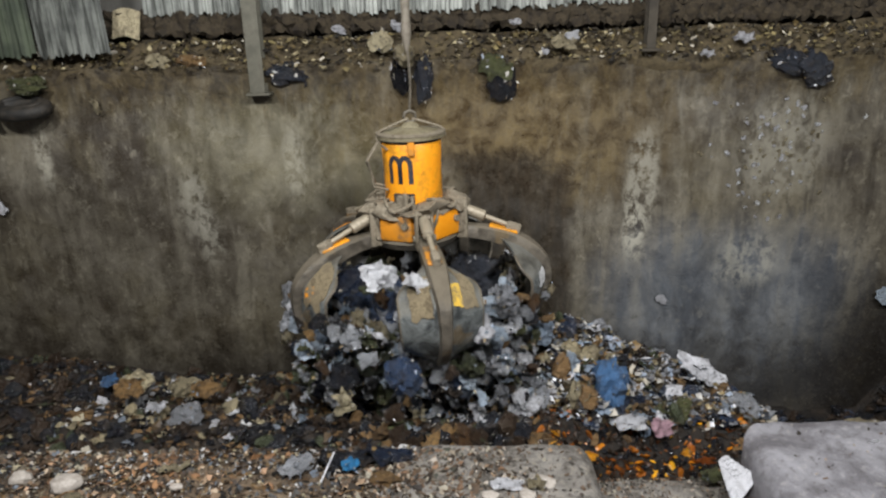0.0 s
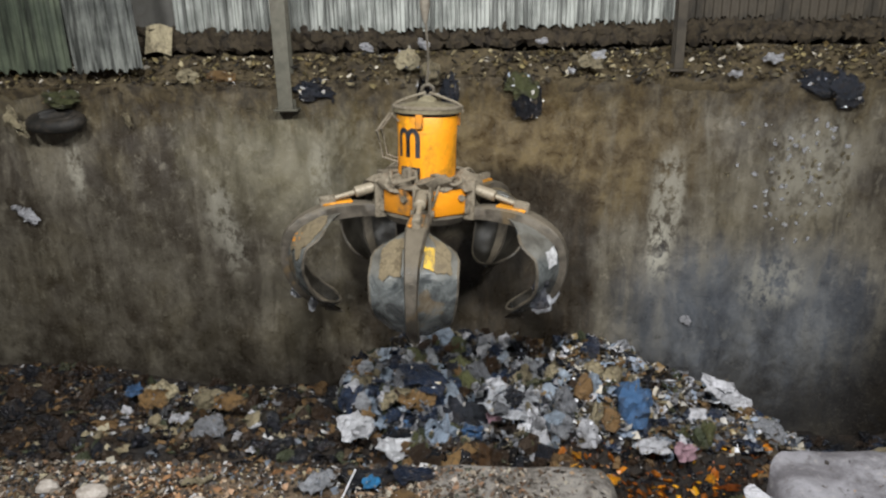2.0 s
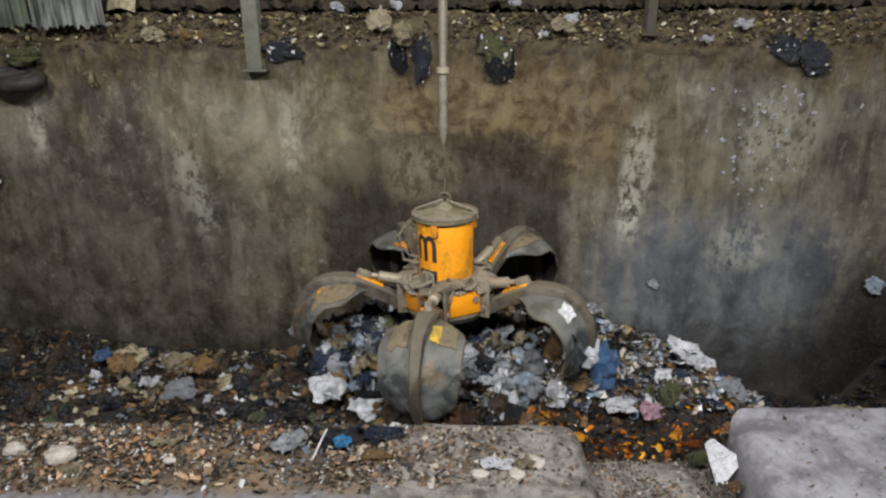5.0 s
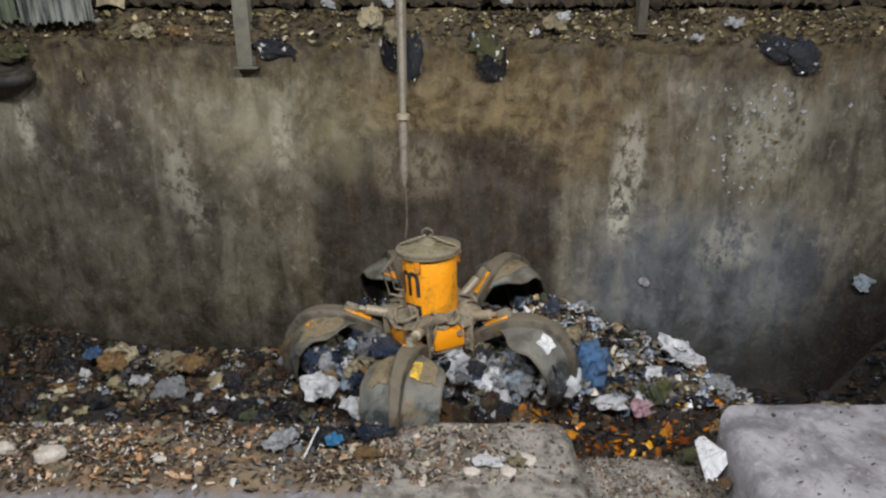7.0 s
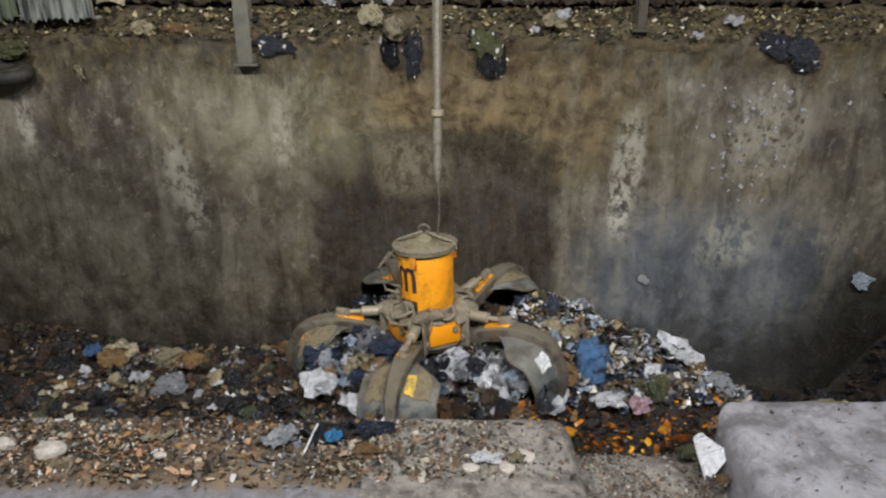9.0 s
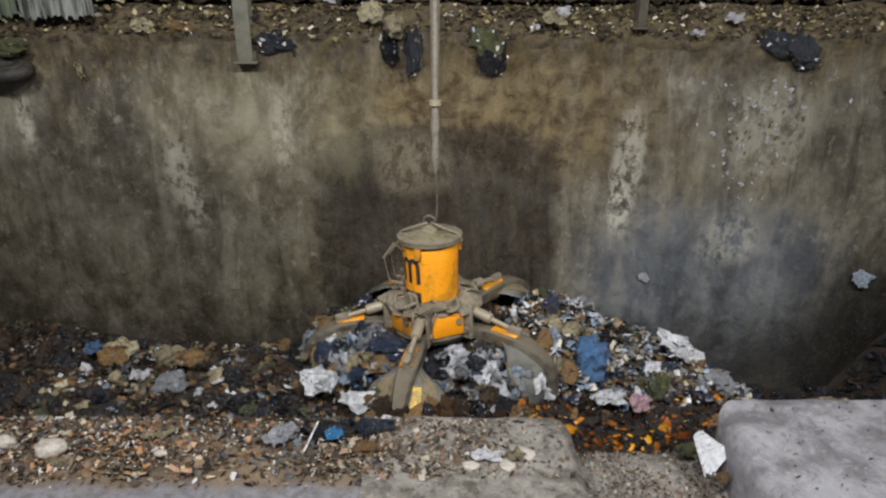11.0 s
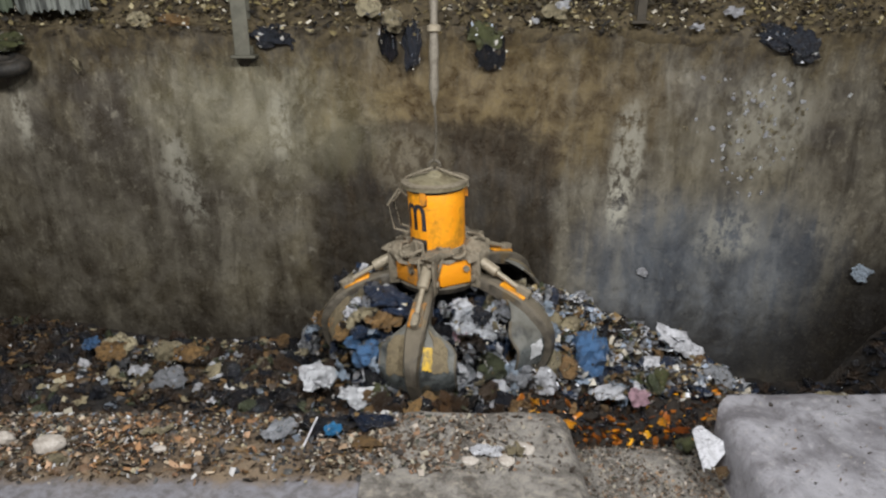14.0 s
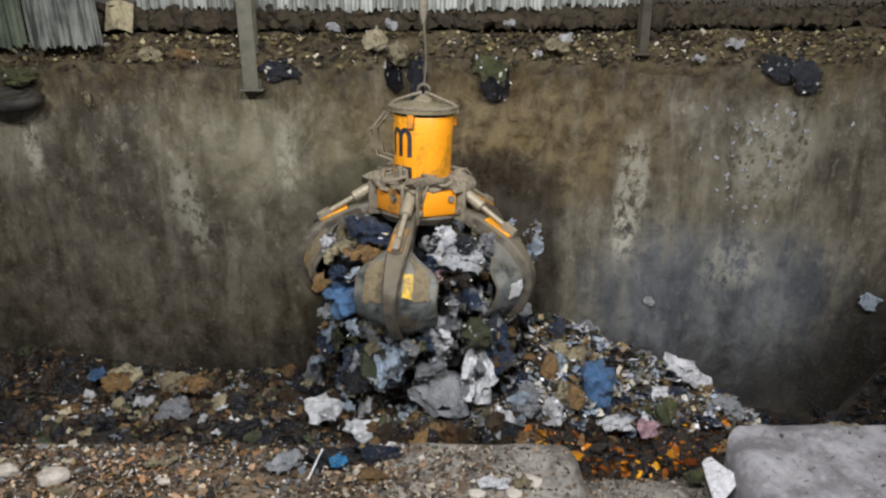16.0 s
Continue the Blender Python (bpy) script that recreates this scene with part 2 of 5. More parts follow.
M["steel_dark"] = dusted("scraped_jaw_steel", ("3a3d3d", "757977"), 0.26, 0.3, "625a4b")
M["dusty"] = grimy("dust_caked_steel", ("665c4c", "948a77"), 0.8, 0.05, scale=5.0, dirt="463d2e", amount=0.85, bump=0.6)
M["yellow"] = grimy("chipped_yellow_paint", ("c9a12c", "a58a3c"), 0.6, scale=7.0, dirt="6a5a3a", amount=0.9, bump=0.4)
M["stone"] = grimy("pale_stone", ("8f867c", "c4bcb2"), 0.6, scale=2.0, dirt="5c4f42", amount=0.6, bump=0.3)
M["inner_shade"] = grimy("jaw_inner_shade", ("1d1b17", "3c3830"), 0.4, 0.1, scale=4.0, dirt="0f0d0a", amount=0.8, bump=0.8)
M["caked"] = grimy("caked_tan_dirt", ("5e5340", "82755a"), 0.9, scale=5.0, dirt="3f3424", amount=0.8, bump=0.8)
M["lid"] = grimy("mud_caked_lid", ("5c533e", "8f866b"), 0.8, scale=4.0, dirt="4a4434", amount=0.8, bump=0.6)
M["rod"] = grimy("pale_cylinder_steel", ("877c69", "a99e89"), 0.5, 0.2, scale=6.0, dirt="5a503f", amount=0.8)
M["ink"] = grimy("dark_blue_marking", ("20242c", "2c3038"), 0.5, scale=8.0)
M["black"] = grimy("black_and_slot_shade", ("15130f", "26221c"), 0.7, scale=5.0)
M["rope"] = grimy("greasy_wire_rope", ("4c463c", "6c6456"), 0.6, 0.2, scale=12)
M["sleeve"] = grimy("pale_cable_sleeve", ("5f584c", "8a8274"), 0.7, scale=9)


def film_material(name, a, b, rough=0.3, spread=0.25, dirt=0.42):
    """Crumpled plastic or paper, soiled and creased, with its own shade for each object."""
    n = Nodes(name, rough)
    v, f = n.noise(3.2, 6, 0.68, warp=0.6), n.noise(22, 5, 0.7)
    crease = n.math("ABSOLUTE", n.math("SUBTRACT", n.noise(4.5, 3, 0.6, warp=1.2), 0.5))
    fold = n.math("ABSOLUTE", n.math("SUBTRACT", n.noise(11, 2, 0.6, warp=0.8), 0.5))
    col = n.mix(n.each(), rgb(a), rgb(b))
    col = n.mix(n.math("MULTIPLY", n.ramp(v, 0.46, 0.66), dirt), col, rgb("3a3024"))
    col = n.mix(n.math("MULTIPLY", n.ramp(f, 0.52, 0.72), 0.22), col, rgb("4c4236"))
    n.bump(n.math("ADD", n.math("MULTIPLY", crease, 2.0), n.math("ADD", fold, n.math("MULTIPLY", f, 0.3))), 0.9, 0.09)
    return n.done(col, n.math("ADD", n.math("MULTIPLY", v, spread), rough - 0.1))


FILMS = {
    "black": film_material("black_bin_liner", "121317", "33363d", 0.2),
    "navy": film_material("dark_blue_bin_liner", "1c2433", "3a4860", 0.26),
    "grey": film_material("grey_plastic", "6b6c70", "b2b4b8", 0.26),
    "white": film_material("soiled_white_plastic", "bcbbbe", "e4e4e8", 0.4, 0.25, 0.35),
    "blue": film_material("blue_plastic", "2f5078", "567aa2", 0.35, 0.25, 0.5),
    "bright_blue": film_material("bright_blue_plastic", "2f7fb4", "3f92c8", 0.35, 0.25, 0.3),
    "pale_blue": film_material("pale_blue_plastic", "7f8fa2", "b4c0cc", 0.35),
    "brown": film_material("sodden_brown_waste", "1c130a", "4d351c", 0.45),
    "card": film_material("brown_cardboard", "5f472a", "9c7a4a", 0.65, 0.25, 0.6),
    "orange": film_material("orange_food_waste", "7a3406", "e39a14", 0.4, 0.25, 0.3),
    "green": film_material("green_waste", "2c3324", "5a5c38", 0.5),
    "cream": film_material("cream_packaging", "7d7258", "b3a788", 0.55, 0.25, 0.6),
    "clean": film_material("clean_white_film", "d0d0d4", "e4e4e0", 0.4, 0.25, 0.3),
    "pink": film_material("pink_plastic", "b08892", "cba8b2", 0.5),
}


def mixed_material():
    """Loose bits, each of its own colour."""
    n = Nodes("mixed_waste_bits", 0.6)
    cols = [rgb(c) for c in ("14110d", "2a2016", "3d2f20", "6b5434", "202226", "93896f", "4d3e2a", "b4b2b0", "1a140e", "5e4426", "3c3c3a", "33261a", "5e656e", "141210", "4a3824", "40352a")]
    col = n.palette(n.island(), cols)
    v = n.noise(14, 3, 0.6)
    col = n.mix(n.math("MULTIPLY", n.ramp(v, 0.45, 0.7), 0.5), col, rgb("2a2119"))
    return n.done(col)


M["bits"] = mixed_material()
n_ = Nodes("loose_plastic_shreds", 0.4)
M["mound_shreds"] = n_.done(n_.palette(n_.island(), [rgb(c) for c in ("d8d8dc", "23252a", "8f98a6", "3a3226", "5a6068", "8a7a58", "15151a", "b0a898", "2a241c", "6f5a3a", "a8a49c", "474a50", "1c1814", "5c4a30", "332c20")]))
n_ = Nodes("mixed_plastic_shreds", 0.4)
cell_ = n_.t.nodes.new("ShaderNodeTexVoronoi")
cell_.inputs["Scale"].default_value = 5.0
n_.link(n_.pos, cell_.inputs["Vector"])
tone_ = n_.t.nodes.new("ShaderNodeSeparateColor")
n_.link(cell_.outputs["Color"], tone_.inputs[0])
cell_ = n_.math("FRACT", n_.math("ADD", tone_.outputs[0], n_.each()))
M["shreds"] = n_.done(n_.palette(cell_, [rgb(c) for c in ("d8d8dc", "23252a", "8f98a6", "3a3226", "5a6068", "8a7a58", "15151a", "b0a898", "2a241c", "6f5a3a", "a8a49c", "474a50", "1c1814", "7d7c7a", "5c4a30", "332c20")]))
n_ = Nodes("rotting_waste_bed", 0.7)
a_, b_ = n_.noise(2.2, 6, 0.7), n_.noise(13, 5, 0.7)
c_ = n_.mix(n_.ramp(a_, 0.35, 0.65), rgb("120e0a"), rgb("2a2015"))
c_ = n_.mix(n_.ramp(b_, 0.55, 0.75), c_, rgb("32230f"))
n_.bump(n_.math("ADD", b_, a_), 1.0, 0.06)
M["bed"] = n_.done(c_)
n_ = Nodes("orange_rubble_bits", 0.75)
M["rubble"] = n_.done(n_.palette(n_.island(), [rgb(c) for c in ("5c4836", "7d6048", "4c3b2a", "917a62", "3d3125", "654e3a", "5d564c", "857a6a", "352b22", "a0968a", "2e261e", "574636", "241d17", "6e665a", "3a3a30", "8f8878", "4a3a2a", "2a241d")]))


n_ = Nodes("orange_brown_crusts", 0.7)
M["crust"] = n_.done(n_.palette(n_.island(), [rgb(c) for c in ("7d5a3c", "9c7450", "5f432b", "a8876a", "6f5a44", "8a6644", "b5a28a", "55402c")]))


n_ = Nodes("wet_food_scraps", 0.3)
M["scraps"] = n_.done(n_.palette(n_.island(), [rgb(c) for c in ("1a0f06", "3a1e08", "0f0a06", "6e3a0c", "241509", "b06a12", "120c08", "4d2a0e", "8a4a10", "2e1c0c", "d89a20", "1c120a")]))


n_ = Nodes("old_lip_scraps", 0.85)
M["lip_bits"] = n_.done(n_.palette(n_.island(), [rgb(c) for c in ("2a2317", "4a4029", "1c1710", "6b5f3e", "39301f", "857850", "2f281b", "544a30", "14110c", "403724", "9c9070", "5e4e2c", "252018", "b8b0a0", "33291a", "4f4838")]))


# ---- mesh helpers ----
def part(name, bm, material, parent=None, label="", smooth=True):
    me = bpy.data.meshes.new(name)
    bm.normal_update()
    bm.to_mesh(me)
    bm.free()
    if smooth:
        me.polygons.foreach_set("use_smooth", [True] * len(me.polygons))
        me.set_sharp_from_angle(angle=radians(40))
    me.materials.append(material)
    ob = new(name, me)
    ob.parent = parent
    if label:
        tagged(ob, label)
    return ob


def thing(name, label, category, at=(0, 0, 0), group="", kind=""):
    ob = new(name)
    ob.empty_display_size = 0.1
    ob.location = at
    return tagged(ob, label, category, group, kind)


def box_bm(x0, x1, y0, y1, z0, z1, bevel=0.0, seg=1, m=None):
    bm = bmesh.new()
    c = ((x0 + x1) / 2, (y0 + y1) / 2, (z0 + z1) / 2)
    bmesh.ops.create_cube(bm, size=1, matrix=Matrix.Translation(c) @ Matrix.Diagonal((x1 - x0, y1 - y0, z1 - z0, 1)))
    if bevel:
        bmesh.ops.bevel(bm, geom=bm.edges[:], offset=bevel, segments=seg, profile=0.5, affect="EDGES")
    if m is not None:
        bm.transform(m)
    return bm


def add(bm, other):
    """Joins other into bm."""
    me = bpy.data.meshes.new("tmp")
    other.to_mesh(me)
    other.free()
    bm.from_mesh(me)
    bpy.data.meshes.remove(me)
    return bm


def lathe_bm(profile, seg=40, m=None):
    """A solid of revolution about z from (radius, height) pairs."""
    bm = bmesh.new()
    rings = []
    for r, z in profile:
        rings.append([bm.verts.new((r * math.cos(2 * math.pi * i / seg), r * math.sin(2 * math.pi * i / seg), z)) for i in range(seg)])
    for a, b in zip(rings, rings[1:]):
        for i in range(seg):
            j = (i + 1) % seg
            bm.faces.new((a[i], a[j], b[j], b[i]))
    bm.faces.new(list(reversed(rings[0])))
    bm.faces.new(rings[-1])
    if m is not None:
        bm.transform(m)
    return bm


def tube_bm(path, radius, seg=8, closed=False):
    """A round bar along a path."""
    bm = bmesh.new()
    pts = [Vector(p) for p in path]
    rings = []
    k = len(pts)
    for i, p in enumerate(pts):
        d = (pts[(i + 1) % k] - pts[i - 1]) if closed else (pts[min(i + 1, k - 1)] - pts[max(i - 1, 0)])
        q = d.normalized().to_track_quat("Z", "Y").to_matrix()
        rings.append([bm.verts.new(p + q @ Vector((radius * math.cos(2 * math.pi * s / seg), radius * math.sin(2 * math.pi * s / seg), 0))) for s in range(seg)])
    pairs = list(zip(rings, rings[1:])) + ([(rings[-1], rings[0])] if closed else [])
    for a, b in pairs:
        for s in range(seg):
            bm.faces.new((a[s], a[(s + 1) % seg], b[(s + 1) % seg], b[s]))
    if not closed:
        bm.faces.new(list(reversed(rings[0])))
        bm.faces.new(rings[-1])
    return bm


def between(a, b):
    """The pose at a whose z axis points to b."""
    a, b = Vector(a), Vector(b)
    return Matrix.Translation(a) @ (b - a).to_track_quat("Z", "Y").to_matrix().to_4x4()


def rod_bm(a, b, r, seg=12, r2=None):
    return lathe_bm([(r, 0), (r2 or r, (Vector(b) - Vector(a)).length)], seg, between(a, b))


def smooth_path(points, steps=6):
    """Catmull-Rom through 2D or 3D points."""
    p = [Vector(q) for q in points]
    p = [2 * p[0] - p[1]] + p + [2 * p[-1] - p[-2]]
    out = []
    for i in range(1, len(p) - 2):
        a, b, c, d = p[i - 1:i + 3]
        for s in range(steps):
            u = s / steps
            out.append(0.5 * (2 * b + (c - a) * u + (2 * a - 5 * b + 4 * c - d) * u * u + (3 * b - a - 3 * c + d) * u ** 3))
    out.append(p[-2])
    return out


def sheet_bm(f, nu, nv, thick):
    """A plate: f(u, v) gives a place for u, v in 0..1; thickened along its normal."""
    bm = bmesh.new()
    g = [[Vector(f(i / nu, j / nv)) for j in range(nv + 1)] for i in range(nu + 1)]
    layers = []
    for side in (0.5, -0.5):
        layer = []
        for i in range(nu + 1):
            row = []
            for j in range(nv + 1):
                du = g[min(i + 1, nu)][j] - g[max(i - 1, 0)][j]
                dv = g[i][min(j + 1, nv)] - g[i][max(j - 1, 0)]
                nrm = du.cross(dv)
                nrm = nrm.normalized() if nrm.length > 1e-9 else Vector((0, 0, 1))
                row.append(bm.verts.new(g[i][j] + nrm * thick * side))
            layer.append(row)
        layers.append(layer)
    top, bot = layers
    for i in range(nu):
        for j in range(nv):
            bm.faces.new((top[i][j], top[i + 1][j], top[i + 1][j + 1], top[i][j + 1]))
            bm.faces.new((bot[i][j], bot[i][j + 1], bot[i + 1][j + 1], bot[i + 1][j]))
    for i in range(nu):
        bm.faces.new((top[i][0], bot[i][0], bot[i + 1][0], top[i + 1][0]))
        bm.faces.new((top[i][nv], top[i + 1][nv], bot[i + 1][nv], bot[i][nv]))
    for j in range(nv):
        bm.faces.new((top[0][j], top[0][j + 1], bot[0][j + 1], bot[0][j]))
        bm.faces.new((top[nu][j], bot[nu][j], bot[nu][j + 1], top[nu][j + 1]))
    return bm


def clamp(v, a=0.0, b=1.0):
    return max(a, min(b, v))


def smooth(a, b, v):
    u = clamp((v - a) / (b - a))
    return u * u * (3 - 2 * u)


# ---- the pit ----
WALL_Y = 12.3
LEDGE_Y = 7.8


def rough_slab(name, x0, x1, y0, y1, z0, z1, material, label, category, nx, ny, round_x=0.0, jag=0.02, seed=0):
    """A cast block with worn, rounded top edges. round_x: radius of the corners towards the notch (sign: which end)."""
    bm = bmesh.new()
    r = abs(round_x) or 0.08
    top = []
    for i in range(nx + 1):
        row = []
        for j in range(ny + 1):
            x, y = x0 + (x1 - x0) * i / nx, y0 + (y1 - y0) * j / ny
            ex = (x1 - x) if round_x > 0 else ((x - x0) if round_x < 0 else 9)
            back = y1 - y
            # plan corner rounded off
            if round_x and ex < r and back < r:
                s = r - math.sqrt(max(r * r - (r - ex) ** 2, 0))
                y = y - s * (1 - back / r)
                back = y1 - y
            h = noise.fractal(Vector((x * 1.7 + seed, y * 1.7, seed)), 1.0, 2.0, 4) * jag
            drop = 0.0
            for e, rr in ((back, 0.1), (ex, 0.3)):
                if e < rr:
                    drop += rr - math.sqrt(max(rr * rr - (rr - e) ** 2, 0))
            row.append(bm.verts.new((x, y + noise.noise(Vector((x * 2.3, seed, 3))) * 0.03, z1 + h - drop)))
        top.append(row)
    low = [[bm.verts.new((v.co.x, v.co.y, z0)) for v in row] for row in top]
    for i in range(nx):
        for j in range(ny):
            bm.faces.new((top[i][j], top[i + 1][j], top[i + 1][j + 1], top[i][j + 1]))
    for i in range(nx):
        for j in (0, ny):
            bm.faces.new((top[i][j], low[i][j], low[i + 1][j], top[i + 1][j]))
    for j in range(ny):
        for i in (0, nx):
            bm.faces.new((top[i][j], top[i][j + 1], low[i][j + 1], low[i][j]))
    bmesh.ops.recalc_face_normals(bm, faces=bm.faces[:])
    ob = part(name, bm, material)
    return tagged(ob, label, category, kind="structure")


def wall_y(x, z):
    """Depth of the uneven pit wall."""
    return WALL_Y + noise.fractal(Vector((x * 0.8, z * 0.8, 5)), 1.0, 2.0, 4) * 0.05


def build_shell():
    # back wall with a slightly uneven face
    bm = bmesh.new()
    nx, nz = 150, 50
    g = []
    for i in range(nx + 1):
        row = []
        for k in range(nz + 1):
            x, z = -14 + 28 * i / nx, -3 + 8.5 * k / nz
            dy = wall_y(x, z) - WALL_Y - smooth(4.9, 5.5, z) * (0.08 + 0.1 * noise.noise(Vector((x * 1.3, 0, 9))))
            row.append(bm.verts.new((x, WALL_Y + dy, z)))
        g.append(row)
    for i in range(nx):
        for k in range(nz):
            bm.faces.new((g[i][k], g[i + 1][k], g[i + 1][k + 1], g[i][k + 1]))
    rear = [[bm.verts.new((x, WALL_Y + 1.2, z)) for z in (-3, 5.5)] for x in (-14, 14)]
    bm.faces.new((rear[0][0], rear[0][1], rear[1][1], rear[1][0]))
    bm.faces.new([g[i][nz] for i in range(nx + 1)] + [rear[1][1], rear[0][1]])
    bm.faces.new([g[i][0] for i in range(nx, -1, -1)] + [rear[0][0], rear[1][0]])
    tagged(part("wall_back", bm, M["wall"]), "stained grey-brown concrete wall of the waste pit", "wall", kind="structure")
    # crusted lip on top of the wall, with a dark slot above it
    bm = bmesh.new()
    nx, nt = 320, 14
    rows = []
    for i in range(nx + 1):
        x = -14 + 28 * i / nx
        row = []
        for k in range(nt + 1):
            u = k / nt
            a = noise.fractal(Vector((x * 1.3, u * 1.8, 2)), 0.9, 2.0, 6)
            y = WALL_Y - 0.06 - 0.03 * math.sin(u * math.pi) + 0.45 * u ** 3 - 0.12 * a
            z = 5.1 + 0.85 * u + 0.08 * a + 0.08 * noise.noise(Vector((x * 0.7, 4, 0)))
            row.append(bm.verts.new((x, y + 0.1 * (1 - u) ** 4, z)))
        rows.append(row)
    for i in range(nx):
        for k in range(nt):
            bm.faces.new((rows[i][k], rows[i + 1][k], rows[i + 1][k + 1], rows[i][k + 1]))
    tagged(part("wall_lip", bm, M["lip"]), "crusted debris-covered lip along the top of the pit wall", "ledge", kind="structure")
    # sill beam behind the slot
    bm = sheet_bm(lambda u, v: (-14 + 28 * u, WALL_Y + 0.4 - 0.12 * noise.fractal(Vector((u * 130, v * 2.5, 8)), 0.7, 2.0, 5), 6.04 + 0.4 * v + 0.1 * noise.fractal(Vector((u * 120, v * 2, 3)), 0.7, 2.0, 6)), 600, 8, 0.14)
    tagged(part("beam_sill", bm, M["sill"]), "crusted brown beam under the metal cladding", "beam", kind="structure")
    # black box that stands in for the shade inside the slot
    tagged(part("wall_recess", box_bm(-14, 14, WALL_Y + 0.7, WALL_Y + 0.8, 5.4, 6.2), M["black"]), "black backing standing for the shade in the slot above the wall lip", "recess", kind="structure")
    # hall around, behind and above the camera
    for name, b, lab in (
        ("wall_left", (-14.4, -14.0, -6, 14, -3, 14.4), "grey concrete side wall of the bunker"),
        ("wall_right", (14.0, 14.4, -6, 14, -3, 14.4), "grey concrete side wall of the bunker"),
        ("wall_rear", (-14.4, 14.4, -6.4, -6.0, -3, 14.4), "grey concrete rear wall of the bunker"),
        ("wall_upper", (-14.4, 14.4, WALL_Y + 1.0, WALL_Y + 1.4, 5.6, 14.4), "grey upper wall behind the metal cladding"),
    ):
        tagged(part(name, box_bm(*b), M["hall"]), lab, "wall", kind="structure")
    tagged(part("ceiling", box_bm(-14.4, 14.4, -6.4, 14, 14.4, 14.7), M["hall"]), "grey concrete bunker ceiling", "ceiling", kind="structure")
    tagged(part("floor", box_bm(-14, 14, -6, 6.0, -0.2, 0.45), M["concrete"]), "grey concrete tipping floor beside the pit", "floor", kind="structure")


def ground(x, y):
    """Height of the waste bed."""
    z = 0.42 - 1.05 * smooth(8.2, 12.2, y)
    z += 0.45 * smooth(-5.5, -8.5, x) * smooth(9, 12, y)
    # mound beside the grab
    u = clamp((x - 1.6) / 3.4)
    ridge = 1.3 - 1.75 * u ** 1.25
    z_m = ridge - abs(y - 10.3) * 0.55
    w = smooth(0.7, 1.6, x)
    z = max(z, z_m * w + z * (1 - w)) if x < 5.2 else z
    # hollow by the notch and the black corner
    z -= 0.95 * smooth(1.2, 1.9, x) * smooth(9.2, 8.3, y)
    z -= 0.45 * smooth(8.3, 7.9, y) * (1 - 0.9 * smooth(-1.3, -0.9, x) * smooth(0.9, 0.5, x))
    z -= 0.4 * smooth(8.9, 8.1, y) * smooth(-1.3, -2.0, x)
    z -= 0.45 * smooth(-6.0, -7.0, x) * smooth(10.6, 8.8, y)
    z -= 1.7 * smooth(4.4, 6.2, x) * smooth(14.0, 8.0, y) ** 0.3 * (1 - 0.95 * smooth(8.0, 9.2, x))
    z += 0.35 * smooth(8.2, 9.4, x) * smooth(9.5, 11.5, y)
    z += 0.12 * noise.fractal(Vector((x * 1.2, y * 1.2, 1)), 1.0, 2.0, 5)
    return z


def build_bed():
    bm = bmesh.new()
    nx, ny = 260, 70
    g = []
    for i in range(nx + 1):
        x = -13 + 26 * i / nx
        g.append([bm.verts.new((x, 7.6 + 4.8 * j / ny, ground(x, 7.6 + 4.8 * j / ny) + 0.06 * noise.noise(Vector((x * 7, j * 0.5, 3))))) for j in range(ny + 1)])
    for i in range(nx):
        for j in range(ny):
            bm.faces.new((g[i][j], g[i + 1][j], g[i + 1][j + 1], g[i][j + 1]))
    tagged(part("ground", bm, M["bed"]), "dark rotting bed of household waste in the pit", "waste", kind="structure")


def build_ledge():
    rough_slab("ledge_1", -14, -0.97, 5.6, LEDGE_Y, -3, 0.60, M["grit"], "debris-strewn concrete ledge along the pit", "ledge", 160, 24, 0, 0.06, 1)
    rough_slab("ledge_2", -0.96, 1.78, 5.6, LEDGE_Y + 0.02, -3, 0.64, M["smeared"], "worn concrete ledge block with a rounded corner", "ledge", 60, 40, 0.4, 0.03, 2)
    rough_slab("ledge_3", 1.5, 3.95, 5.6, LEDGE_Y - 0.05, -3, 0.12, M["smeared"], "low gritty concrete sill in the notch of the ledge", "ledge", 50, 24, 0, 0.04, 3)
    rough_slab("ledge_4", 3.62, 14, 5.6, LEDGE_Y + 0.05, -3, 0.92, M["concrete"], "pale grey concrete ledge block with a rounded corner", "ledge", 240, 44, -0.6, 0.03, 4)


def corrugated_bm(w, h, pitch=0.3, depth=0.045, lean=0.0, seed=0):
    """A trapezoidal sheet, its foot uneven, standing on z = 0."""
    rnd = random.Random(seed)
    xs = []
    x = 0.0
    while x < w:
        for dx, d in ((0.0, 0), (0.36, 0), (0.46, 1), (0.90, 1)):
            xs.append((x + dx * pitch, d * depth))
        x += pitch
    n = len(xs)
    feet = [rnd.uniform(-0.06, 0.05) for _ in range(n)]

    def f(u, v):
        i = min(int(round(u * (n - 1))), n - 1)
        px, d = xs[i]
        z = feet[i] * (1 - v) + h * v
        return (px + lean * (1 - v) * 0.5, d + 0.03 * math.sin(px * 2 + seed) + lean * 0.4 * (v - 0.5), z)

    return sheet_bm(f, n - 1, 5, 0.006)


